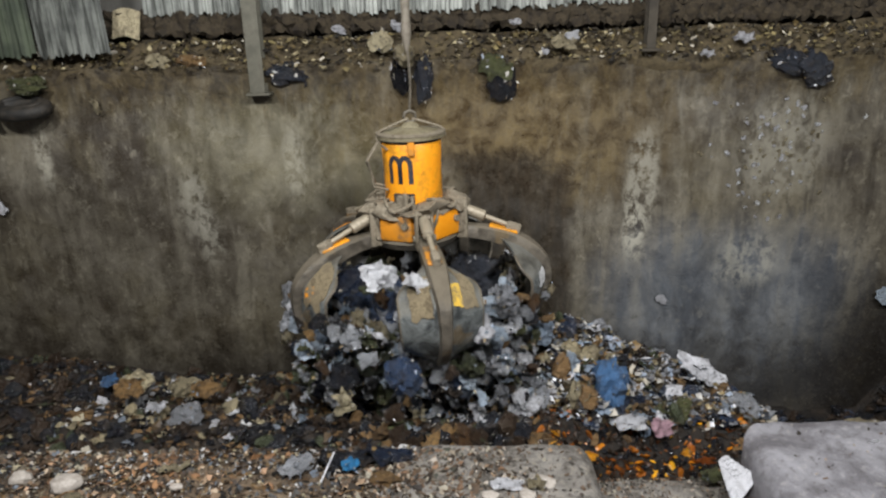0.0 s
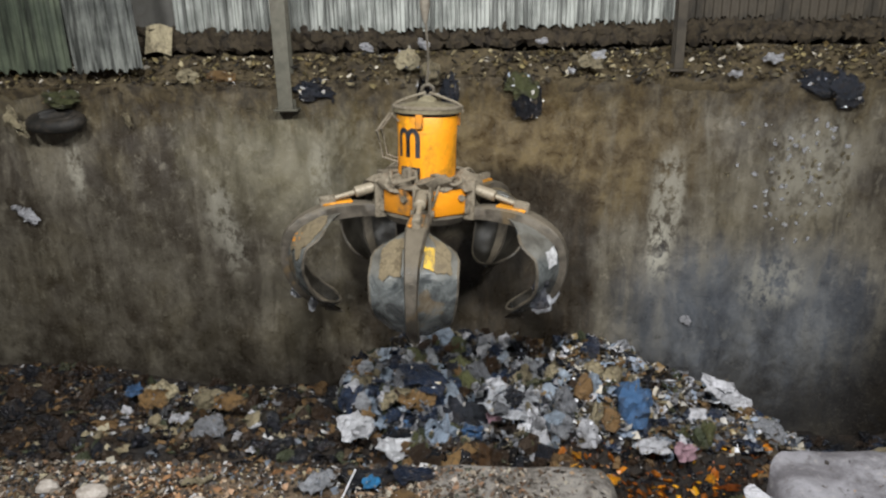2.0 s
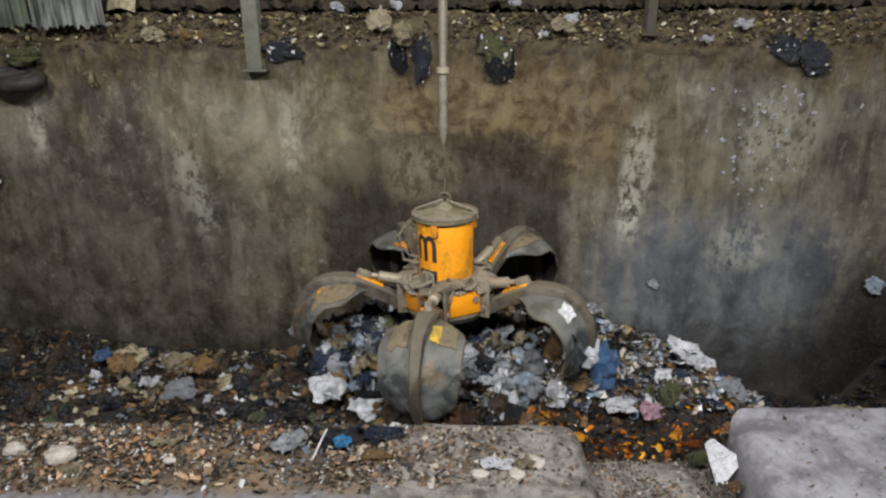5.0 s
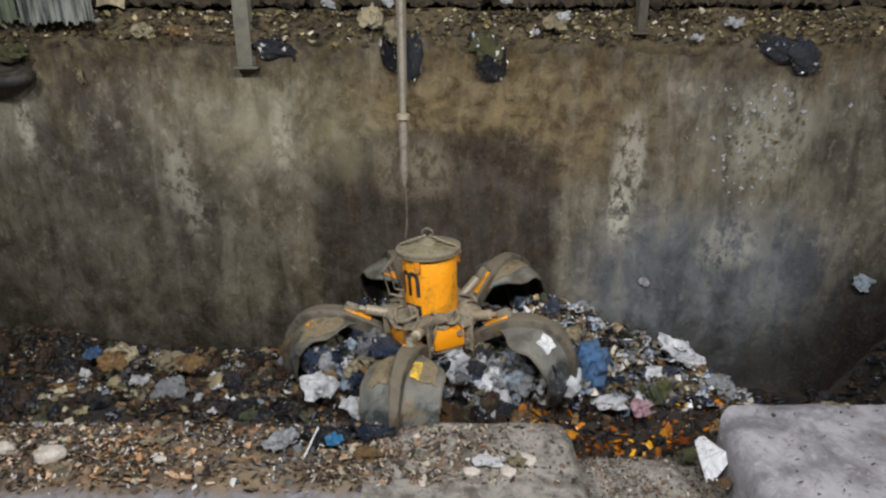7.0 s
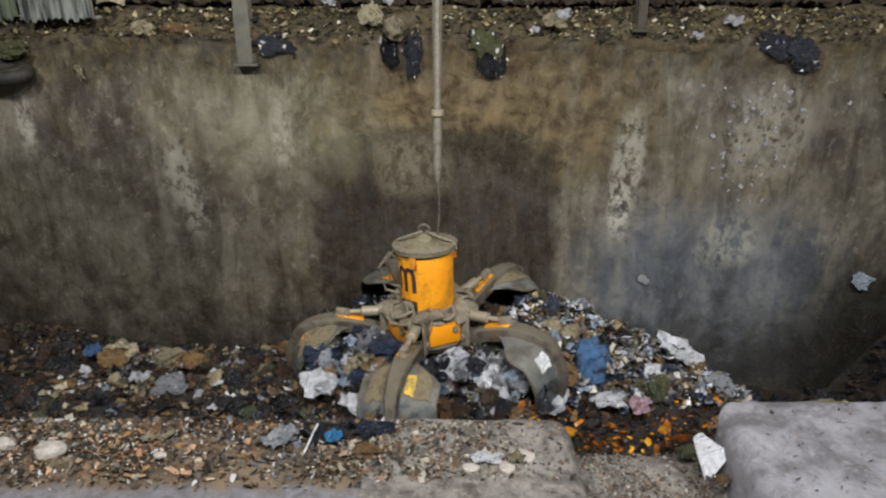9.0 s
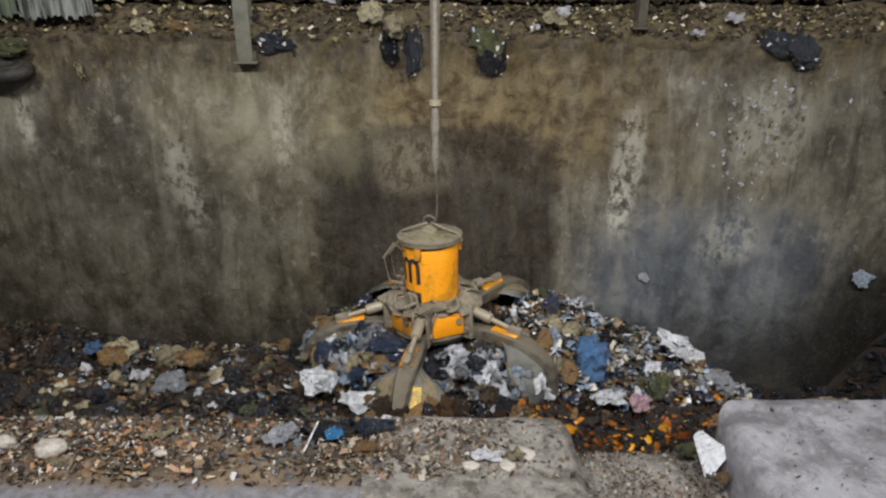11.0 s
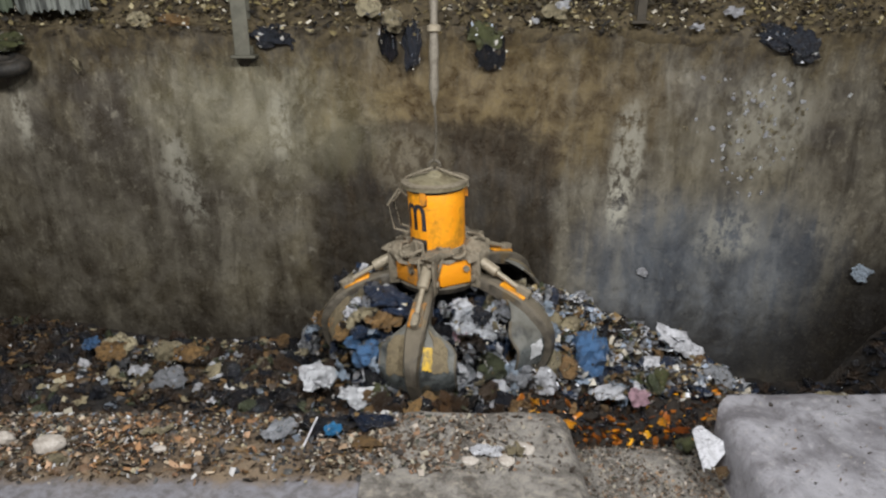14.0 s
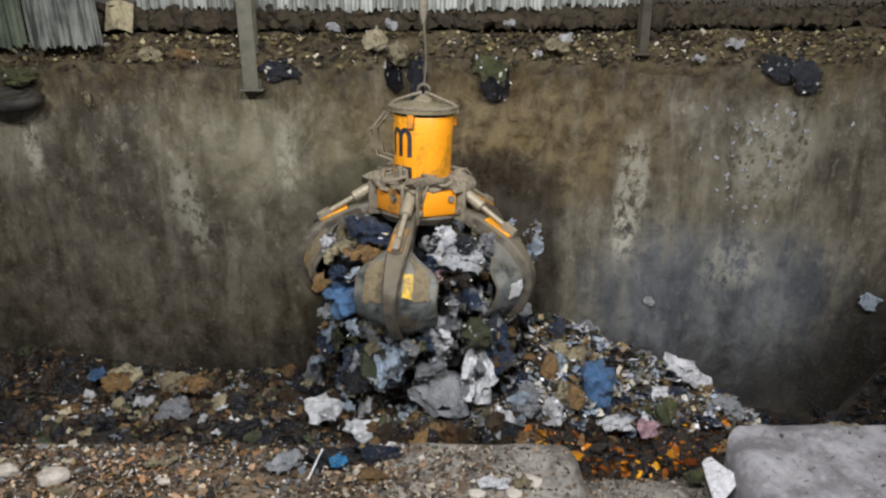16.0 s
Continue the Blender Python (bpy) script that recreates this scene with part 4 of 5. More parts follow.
# name, noun and category by kind and colour
SORTS = {
    ("bag", ""): ("rubbish_bag", "crumpled rubbish bag", "rubbish bag"),
    ("rag", ""): ("plastic_film", "torn plastic film", "plastic film"),
    ("rag", "black"): ("bin_liner_scrap", "torn bin liner", "bin liner"),
    ("rag", "navy"): ("bin_liner_scrap", "torn bin liner", "bin liner"),
    ("rag", "green"): ("wilted_leaf", "wilted leafy scrap", "plant waste"),
    ("rag", "white"): ("paper_scrap", "crumpled paper scrap", "paper"),
    ("rag", "clean"): ("plastic_sheet", "crumpled plastic sheet", "plastic sheet"),
    ("rag", "pink"): ("paper_scrap", "crumpled paper scrap", "paper"),
    ("rag", "cream"): ("packaging_scrap", "torn packaging scrap", "packaging"),
    ("rag", "card"): ("cardboard_scrap", "torn cardboard scrap", "cardboard"),
    ("rag", "brown"): ("soaked_rag", "soaked rag", "rag"),
    ("lump", ""): ("waste_lump", "lump of refuse", "refuse"),
    ("lump", "orange"): ("food_scrap", "scrap of food waste", "food waste"),
    ("lump", "brown"): ("food_scrap", "scrap of food waste", "food waste"),
}
MADE = {}


def piece(kind, colour, m, size, where="lying in the pit", rnd=random):
    """One piece of waste: a bag, a film or a lump, in one colour. Alike pieces share a mesh."""
    base = CLEAN if kind == "rag" and (colour in ("clean", "pink") or where.startswith("stuck")) else BASES[kind]
    i = rnd.randrange(len(base))
    key = (base[i].name, colour)
    if key not in MADE:
        me = base[i].copy()
        me.materials.append(FILMS[colour])
        me.materials.append(M["shreds"])
        MADE[key] = me
    name, noun, cat = SORTS.get((kind, colour)) or SORTS[kind, ""]
    ob = new(name, MADE[key])
    ob.matrix_basis = m
    ob.scale = size if isinstance(size, tuple) else (size, size, size)
    return tagged(ob, f"{COLOUR_WORDS[colour]} {noun} {where}", cat, f"{COLOUR_WORDS[colour]} {noun}s")


def joined_waste(name, label, items):
    """Pieces past counting, in one mesh: (kind, colour, pose, size) each."""
    rnd = random.Random(77)
    colours = sorted(FILMS)
    vs, fs, ms, k = [], [], [], 0
    cache = {}
    for kind, colour, m, size in items:
        i = rnd.randrange(len(SMALL[kind]))
        if (kind, i) not in cache:
            me = SMALL[kind][i]
            v = np.empty(len(me.vertices) * 3)
            me.vertices.foreach_get("co", v)
            cache[kind, i] = (v.reshape(-1, 3), [tuple(p.vertices) for p in me.polygons])
        v, polys = cache[kind, i]
        a = np.array((m @ Matrix.Diagonal((*size, 1))))
        vs.append(v @ a[:3, :3].T + a[:3, 3])
        fs.extend(tuple(q + k for q in p) for p in polys)
        ms.extend([colours.index(colour)] * len(polys))
        k += len(v)
    me = bpy.data.meshes.new(name)
    me.from_pydata(np.concatenate(vs).tolist(), [], fs)
    for colour in colours:
        me.materials.append(FILMS[colour])
    me.polygons.foreach_set("material_index", ms)
    return tagged(new(name, me), label, "waste", kind="stuff")


def turn(rnd, flat=False):
    if flat:
        return (rnd.uniform(-25, 25), rnd.uniform(-25, 25), rnd.uniform(0, 360))
    return (rnd.uniform(0, 360), rnd.uniform(0, 360), rnd.uniform(0, 360))


def scatter_bits(name, label, count, where, sizes, material, seed, category="waste"):
    """Countless loose flakes and crumbs in one mesh."""
    rnd = random.Random(seed)
    verts, faces = [], []
    for _ in range(count):
        p = where(rnd)
        if p is None:
            continue
        s = rnd.uniform(*sizes) * rnd.choice((0.6, 1, 1, 1.5))
        e = Euler((rnd.uniform(-0.9, 0.9), rnd.uniform(-0.9, 0.9), rnd.uniform(0, 6.3))).to_matrix()
        a, b, c = s, s * rnd.uniform(0.3, 0.9), s * rnd.uniform(0.08, 0.4)
        k = len(verts)
        for q in ((-a, -b, 0), (a * rnd.uniform(0.5, 1), -b, 0.2 * c), (a, b * rnd.uniform(0.4, 1), 0), (-a * rnd.uniform(0.3, 1), b, 0.3 * c), (0.1 * a, 0.1 * b, c), (0, 0, -c)):
            verts.append(Vector(p) + e @ Vector(q))
        for x, y in ((0, 1), (1, 2), (2, 3), (3, 0)):
            faces.append((k + x, k + y, k + 4))
            faces.append((k + y, k + x, k + 5))
    me = bpy.data.meshes.new(name)
    me.from_pydata(verts, [], faces)
    me.materials.append(material)
    return tagged(new(name, me), label, category, kind="stuff")


GRAB = (
    (0.0, -0.63, 3.50, 13), (0.5, -0.81, 3.57, 8), (1.0, -0.97, 3.70, 3), (1.5, -0.90, 4.12, 0), (2.0, -0.80, 4.15, -1), (2.5, -0.62, 4.14, -3),
    (3.0, -0.37, 3.66, -5), (3.5, -0.17, 3.27, -7), (4.0, -0.04, 2.85, -8), (5.0, -0.08, 1.95, -10), (5.8, -0.16, 1.42, -11), (6.5, -0.19, 1.35, -12), (7.0, -0.18, 1.33, -12), (8.0, -0.20, 1.32, -12),
    (9.0, -0.23, 1.35, -13), (10.2, -0.19, 1.42, -13), (11.5, -0.15, 1.51, -14), (12.0, -0.13, 1.56, -14), (13.0, -0.14, 1.56, -14), (13.5, -0.09, 1.88, -14), (14.0, -0.05, 2.27, -14),
    (14.5, -0.10, 2.64, -14), (15.0, -0.21, 3.05, -13), (15.5, -0.28, 3.44, -12), (16.0, -0.38, 3.87, -11))
GRAB_Y = 10.0
# seconds and opening of the arms (degrees)
OPENING = ((0.0, -18), (0.5, -21), (1.0, -18), (1.5, -14), (2.0, -8), (2.5, 0), (3.0, 6), (3.5, 12), (4.0, 17), (5.0, 24), (6.5, 26), (7.0, 26), (8.0, 23), (8.5, 19), (9.0, 12), (10.2, -1), (11.5, -12), (12.0, -15), (12.5, -17), (13.0, -19), (13.5, -22), (14.0, -25), (14.5, -27), (16.0, -29))
# what single arms open further than the rest (degrees): the front one and the two towards the wall
EXTRA = {0: ((0.0, 0), (3.0, 0), (5.5, -6), (9.0, -6), (11.5, -6), (13.0, -10), (14.5, -6), (16.0, -4)), 2: ((0.0, 4), (2.5, 8), (5.5, 13), (9.0, 13), (12.5, 14), (13.5, 10), (14.5, 4), (16.0, 0)), 3: ((0.0, 4), (2.5, 8), (5.5, 13), (9.0, 13), (12.5, 12), (14.0, 2), (16.0, 0))}
# seconds and lean of the grab to the left (degrees)
LEAN = ((0.0, 1), (2.0, -2), (4.0, 0), (6.5, 3), (9.0, 3), (11.5, 2), (13.0, 2), (14.5, 3), (15.5, 0), (16.0, -2))


# seconds and sideways swing of the slack cable (metres)
SWAY = ((0.0, 0.0), (4.2, -0.03), (6.0, 0.0), (6.5, -0.14), (7.0, -0.36), (7.5, -0.24), (8.0, 0.14), (8.5, 0.26), (9.0, 0.21), (11.5, 0.05), (12.0, 0.0), (16.0, 0.0))


def lerp_rows(rows, t):
    if t <= rows[0][0]:
        return rows[0][1:]
    for a, b in zip(rows, rows[1:]):
        if t <= b[0]:
            u = (t - a[0]) / (b[0] - a[0])
            return tuple(p + (q - p) * u for p, q in zip(a[1:], b[1:]))
    return rows[-1][1:]


def grab_at(t):
    x, z, yaw = lerp_rows(GRAB, t)
    return x, z, yaw, lerp_rows(LEAN, t)[0]


def build_load():
    """The waste that drops out of the grab, lies in a heap and is lifted again. Returns the pieces with their rows."""
    rnd = random.Random(11)
    out = []
    gx = -0.2
    for i in range(820):
        core = i < 40
        ang = rnd.uniform(0, 2 * math.pi)
        rad = (1.1 if core else 1.95) * math.sqrt(rnd.random())
        top = (1.08 - 0.3 * smooth(1.0, 0.4, rad)) * (1 - (rad / 2.2) ** 4)
        h = top * (rnd.uniform(0.1, 0.6) if core else rnd.random() ** 0.45)
        x1, y1 = gx + rad * math.cos(ang) * 1.12, 9.9 + rad * math.sin(ang) * 0.95
        z1 = 0.12 + h
        if y1 < 8.75 and x1 < -0.9:
            z1 = 0.12 + 0.4 * h
        if y1 < 9.3 and -0.85 < x1 < 0.3:
            z1 = 0.1 + 0.3 * h
        q = rnd.random()
        if core:
            kind, size, colour = "bag", rnd.uniform(0.5, 0.75), rnd.choice(("black", "green", "navy", "grey"))
        elif q < 0.17:
            kind, size = "bag", rnd.uniform(0.16, 0.42)
            colour = rnd.choice(("black", "grey", "navy", "black", "grey", "grey", "grey", "navy", "brown", "green", "white", "cream", "pale_blue"))
        elif q < 0.8:
            kind, size = "rag", rnd.uniform(0.12, 0.42)
            colour = rnd.choice(("grey", "grey", "green", "black", "navy", "navy", "white", "cream", "pale_blue", "grey", "black", "grey", "card", "brown", "grey", "cream", "pale_blue", "green", "white"))
        else:
            kind, size = "lump", rnd.uniform(0.08, 0.22)
            colour = rnd.choice(("brown", "card", "cream", "white", "grey", "brown", "grey", "cream", "card"))
        r0 = turn(rnd)
        deep = h / max(top, 0.1)
        lift = clamp(0.15 + 0.95 * rnd.random() ** 0.6 * (0.6 + 0.4 * deep), 0.0, 1.0)
        if (rad > 1.65 and y1 < 8.9) or rad > 1.8 or (i % 9 == 0 and not core):
            lift = 0.0
        # the falling stream reaches from the jaws down to the heap
        z0 = z1 + 0.1 + max(2.2 - z1, 0.3) * rnd.uniform(0.05, 1.0)
        x0, y0 = -0.68 + (x1 - gx) * 0.95, 9.72 + (y1 - 9.9) * 0.88
        if kind == "rag" and i % 2 == 0 and y1 < 10.3:
            x0, y0, z0 = -0.66 + rnd.uniform(-1.85, 1.6), rnd.uniform(8.6, 9.4), max(z1 + 0.12, rnd.uniform(0.3, 2.0))
            colour = rnd.choice(("grey", "pale_blue", "navy", "grey", "grey", "white", "grey", "green", "pale_blue"))
        go = rnd.uniform(-0.32, 0.36) + 0.6 * (z0 - z1) / 2.5 * rnd.random()
        dur = math.sqrt(2 * (z0 - z1) / 9.81) * 1.35
        spin = [rnd.uniform(-50, 50) for _ in range(3)]
        rows = []
        times = sorted({0.0, max(go, 0.0)} | {round(go + dur * f, 3) for f in (0.35, 0.6, 0.8, 1.0) if go + dur * f > 0.02})
        for t in times:
            f = clamp((t - go) / dur)
            p = (x0 + (x1 - x0) * f, y0 + (y1 - y0) * f, z0 + (z1 - z0) * f * f)
            rows.append((t, pose(*p, *[a + s * f for a, s in zip(r0, spin)])))
        rest = [a + s for a, s in zip(r0, spin)]
        tall = rnd.uniform(0.7, 1.3)
        ob = piece(kind, colour, rows[0][1], (size, size * rnd.uniform(0.7, 1.0), size * tall) if kind != "lump" else size, "in the load of the grab", rnd)
        out.append((ob, lifted(rows, (x1, y1, z1), rest, lift)))
    # pieces that stand out in the lifted load
    def load(kind, colour, at, size, rot, lift):
        x1, y1, z1 = at
        ob = piece(kind, colour, pose(*at, *rot), size, "in the load of the grab", rnd)
        rows = [(0.0, pose(x1 - 0.5, y1 + 0.3, z1 + 0.9, *rot)), (0.25, pose(x1 - 0.4, y1 + 0.25, z1 + 0.75, *rot)), (0.5, pose(x1 - 0.2, y1 + 0.15, z1 + 0.4, *rot)), (0.75, pose(x1, y1, z1, *rot))]
        out.append((ob, lifted(rows, at, rot, lift)))

    load("bag", "blue", (-1.2, 8.95, 0.5), (0.45, 0.4, 0.4), (20, 0, 10), 0.8)
    load("rag", "clean", (0.75, 8.75, 0.42), (0.5, 1.1, 0.6), (82, 8, 12), 0.27)
    load("rag", "pale_blue", (-0.6, 8.75, 0.42), (0.5, 0.8, 0.6), (80, 5, 0), 0.4)
    load("rag", "blue", (-0.1, 8.8, 0.5), (0.35, 0.3, 0.4), (80, 20, 0), 0.5)
    load("rag", "navy", (-1.0, 8.85, 0.45), (0.9, 0.9, 0.6), (80, 5, 0), 0.35)
    load("rag", "navy", (0.9, 9.1, 0.5), (0.7, 1.0, 0.6), (80, -5, 30), 0.4)
    load("rag", "grey", (-1.1, 8.75, 0.35), (0.35, 0.7, 0.5), (80, 10, 0), 0.38)
    load("rag", "card", (-0.95, 8.95, 0.95), (0.6, 0.5, 0.5), (30, 10, 40), 0.95)
    load("rag", "cream", (-1.3, 9.0, 0.95), (0.5, 0.35, 0.5), (30, -20, 0), 0.95)
    load("rag", "grey", (0.35, 8.85, 1.0), (0.7, 0.6, 0.5), (50, 20, 0), 0.95)
    load("rag", "white", (0.2, 9.05, 1.15), (0.4, 0.3, 0.4), (40, 20, 30), 1.0)
    load("bag", "navy", (-0.85, 9.3, 1.1), (0.6, 0.45, 0.34), (10, 20, 0), 1.0)
    load("rag", "pink", (0.2, 8.8, 0.75), (0.25, 0.2, 0.3), (60, 0, 0), 0.9)
    out.extend(white_sheets(rnd))
    return out


def lifted(rows, at, rest, lift):
    """Adds to the rows of a fallen piece its rest on the heap, the grab pressing on it and its way up with the grab."""
    x1, y1, z1 = at
    near = 1 - smooth(1.2, 2.0, math.hypot(x1 + 0.2, y1 - 9.9))
    zp = z1 - 0.22 * near * clamp((z1 - 0.2) / 0.9)
    rows = rows + [(4.3, pose(x1, y1, z1, *rest)), (5.9, pose(x1, y1, zp, *rest)), (9.0, pose(x1, y1, zp, *rest))]
    if lift:
        gx0, gz0, yaw0, _ = grab_at(12.5)
        # the closing jaws draw the pieces in, most of all where an arm bears on them
        dx, dy = x1 - gx0, y1 - 9.9
        r = math.hypot(dx, dy)
        off = (math.degrees(math.atan2(dy, dx)) + 90 - yaw0) % 72
        on_arm = 1 - smooth(8, 26, min(off, 72 - off))
        top = smooth(0.3, 0.9, lift)
        most = (1.75 - 0.5 * on_arm) * top + 1.5 * (1 - top)
        squeeze = min(1.0, most / max(r, 0.01) * (0.55 + 0.45 * min(r, 1.9) / 1.9))
        for t in (10.2, 11.5, 12.3, 13.0, 13.5, 14.0, 14.5, 15.0, 15.5, 16.0):
            x, z, yaw, _ = grab_at(max(t, 12.5))
            sq = 1 + (squeeze - 1) * smooth(8.6, 14.0, t)
            rise = (z - gz0) * (1 - (1 - lift) * 0.95)
            rows.append((t, pose(x + dx * sq, GRAB_Y - 0.1 + dy * sq, zp + rise, *rest)))
    else:
        rows.append((16.0, pose(x1, y1, zp, *rest)))
    clean = []
    for t, m in rows:
        if not clean or t > clean[-1][0] + 0.034:
            clean.append((t, m))
    return clean


def white_sheets(rnd):
    """Two white films that slide out of the jaws last and lie on the edge of the heap."""
    out = []
    for late, x1, y1, z1, size in ((0.0, -1.84, 8.5, 0.74, (0.55, 0.5, 0.5)), (0.12, -1.22, 8.22, 0.58, (0.62, 0.4, 0.45))):
        ob = piece("rag", "clean", pose(0, 0, 0), size, "fallen onto the heap", rnd)
        fall = ((0.0, 0.75, 2.75, 0), (0.75, 0.65, 2.6, 0), (1.0, 0.55, 2.35, 5), (1.2, 0.4, 1.95, 10), (1.4, 0.25, 1.35, 15), (1.65, 0.1, z1 + 0.2, 0), (1.85, 0.0, z1, -10), (13.3, 0.0, z1, -10), (16.0, 0.0, z1 - 0.03, -10))
        rows = [(t + (late if 0 < t < 16 else 0), pose(x1 + dx, y1 + 0.2 * dx, z, 55 + a, 10, 25 + a)) for t, dx, z, a in fall]
        out.append((ob, rows))
    return out


def build_waste():
    rnd = random.Random(5)
    # household waste lying over the bed
    rest = []
    counted = 0
    for i in range(7600):
        x = rnd.uniform(-9.6, 5.8) if i % 7 else rnd.uniform(5.8, 9.9)
        y = rnd.uniform(7.95, 12.1)
        if (x + 0.2) ** 2 + (y - 9.9) ** 2 < 1.3 ** 2:
            continue
        z = ground(x, y)
        mound = x > 1.0
        q = rnd.random()
        if counted >= 330 and rnd.random() < 0.6:
            q = q * 0.6 + 0.22
        if mound and y < 8.9:
            kind, size, colour = ("lump" if q < 0.6 else "rag"), rnd.uniform(0.07, 0.2), rnd.choice(("orange", "brown", "black", "brown", "orange", "brown", "black", "brown", "brown", "card", "black"))
        elif mound:
            kind = "bag" if q < 0.1 else ("rag" if q < 0.82 else "lump")
            size = {"bag": rnd.uniform(0.2, 0.45), "rag": rnd.uniform(0.1, 0.36), "lump": rnd.uniform(0.08, 0.2)}[kind]
            colour = rnd.choice(("black", "black", "navy", "grey", "card", "black", "white", "cream", "pale_blue", "brown", "grey", "green", "grey", "card", "cream", "pale_blue", "navy"))
        else:
            kind = "bag" if q < 0.07 else ("rag" if q < 0.8 else "lump")
            size = {"bag": rnd.uniform(0.2, 0.42), "rag": rnd.uniform(0.07, 0.26), "lump": rnd.uniform(0.06, 0.18)}[kind]
            # shade over the left bed is put into darker piece colours
            if x < -6.3 or (x > -3.4 and rnd.random() < 0.6) or (y < 8.8 and rnd.random() < 0.5):
                colour = rnd.choice(("black", "brown", "black", "brown", "black", "brown", "brown", "black", "green", "card", "black", "brown"))
            else:
                colour = rnd.choice(("brown", "card", "brown", "grey", "brown", "cream", "black", "green", "brown", "card", "brown", "black", "black", "green", "cream", "white", "black", "brown", "card", "black"))
        if x > 5.8:
            colour = rnd.choice(("black", "black", "brown", "black", "black", "brown", "navy"))
        m = pose(x, y, z + size * 0.12, *turn(rnd, kind == "rag"))
        dims = (size, size * rnd.uniform(0.6, 1.0), size * rnd.uniform(0.5, 0.9))
        if counted < 330 and -5.0 < x < 5.2 and y < 11.2 and size > 0.14:
            counted += 1
            piece(kind, colour, m, dims, "on the waste bed", rnd)
        else:
            rest.append((kind, colour, m, dims))
    joined_waste("mixed_waste", "mixed bags, films and lumps of household waste in the pit", rest)
    # pieces that stand out
    def place(kind, colour, at, size, rot):
        piece(kind, colour, pose(*at, *rot), size, "on the waste bed", rnd)

    for i in range(16):
        kind = rnd.choice(("lump", "rag", "bag"))
        size = rnd.uniform(0.2, 0.34)
        place(kind, rnd.choice(("brown", "black", "card", "green", "grey", "brown", "black")), (-1.0 + 0.1 * i + rnd.uniform(-0.06, 0.06), rnd.uniform(7.9, 8.05), rnd.uniform(0.5, 0.62)), (size, size * 0.8, size * 0.7), (rnd.uniform(0, 60), rnd.uniform(0, 60), rnd.uniform(0, 360)))
    place("bag", "blue", (2.35, 9.35, 0.62), (0.5, 0.45, 0.75), (0, 10, 0))
    place("rag", "white", (4.05, 10.1, 0.42), (0.95, 0.5, 0.6), (20, 30, -20))
    place("rag", "white", (2.55, 8.75, 0.3), (0.5, 0.3, 0.4), (30, 0, 10))
    place("rag", "pink", (3.0, 8.7, 0.25), (0.35, 0.35, 0.3), (50, 0, 30))
    place("rag", "white", (4.45, 9.9, 0.12), (0.3, 0.25, 0.3), (40, 0, 50))
    place("rag", "card", (1.15, 8.2, 0.38), (0.4, 0.35, 0.5), (30, 10, 0))
    place("rag", "card", (-5.4, 9.6, 0.55), (0.5, 0.4, 0.5), (30, 0, 0))
    place("bag", "cream", (-4.5, 9.7, 0.5), (0.4, 0.3, 0.3), (0, 0, 20))
    place("rag", "white", (-4.75, 9.1, 0.5), (0.3, 0.2, 0.3), (40, 0, 20))
    place("rag", "card", (-2.0, 10.0, 0.95), (0.4, 0.35, 0.4), (40, 20, 0))
    place("rag", "card", (-4.1, 9.4, 0.62), (0.5, 0.4, 0.5), (30, 10, 30))
    place("bag", "grey", (-4.2, 8.9, 0.45), (0.42, 0.3, 0.3), (0, 0, 0))
    place("rag", "cream", (-5.6, 10.2, 0.3), (0.6, 0.5, 0.6), (30, 0, 0))
    place("rag", "blue", (-6.2, 10.4, 0.25), (0.3, 0.3, 0.3), (40, 0, 0))
    place("rag", "cream", (6.1, 8.9, 0.1), (0.6, 0.3, 0.3), (20, 0, 0))

    def on_bed(r):
        x, y = r.uniform(-9.8, 10.0), r.uniform(7.9, 12.15)
        if (x > 1.2 and y < 8.9) or (x < -6.3 and y < 10 and r.random() < 0.6) or x > 5.2:
            return None
        return (x, y, ground(x, y) + 0.02)

    def in_notch(r):
        x, y = r.uniform(1.3, 5.0), r.uniform(7.85, 9.0)
        return (x, y, ground(x, y) + 0.03)

    scatter_bits("notch_scraps", "wet orange and brown food scraps in the notch", 900, in_notch, (0.02, 0.06), M["scraps"], 43)

    scatter_bits("waste_bits", "countless small mixed scraps over the waste bed", 8000, on_bed, (0.02, 0.08), M["bits"], 3)

    def on_mound(r):
        x, y = r.uniform(0.6, 5.3), r.uniform(8.9, 11.6)
        return (x, y, ground(x, y) + r.uniform(0.02, 0.14))

    scatter_bits("mound_shreds", "countless pale and dark plastic shreds over the mound", 3600, on_mound, (0.02, 0.085), M["mound_shreds"], 33)

    def on_left(r):
        x, y = r.uniform(-9.0, -0.6), r.uniform(6.35, 7.78) if r.random() < 0.8 else r.uniform(7.3, 7.78)
        if r.random() > smooth(6.2, 6.9, y):
            return None
        return (x, y, 0.63)

    def on_far_left(r):
        p = on_left(r)
        return p if p and r.random() > smooth(-4.6, -2.4, p[0]) else None

    scatter_bits("ledge_crumbs", "orange-brown crumbs and rubble strewn on the ledge", 4200, on_far_left, (0.01, 0.05), M["rubble"], 4)

    def on_crumb_patch(r):
        x, y = r.gauss(-4.0, 0.8), r.uniform(6.5, 7.75)
        return (x, y, 0.64)

    scatter_bits("ledge_crust", "orange-brown broken crusts strewn on the ledge", 240, on_crumb_patch, (0.02, 0.06), M["crust"], 24)
    scatter_bits("ledge_litter", "dark and pale litter shreds strewn on the ledge", 6500, on_left, (0.008, 0.045), M["bits"], 14)

    def on_mid(r):
        x, y = r.uniform(-1.6, 1.6), r.uniform(6.5, 7.7)
        return (x, y, 0.655) if r.random() < 1.1 - smooth(-0.5, 1.6, x) else None

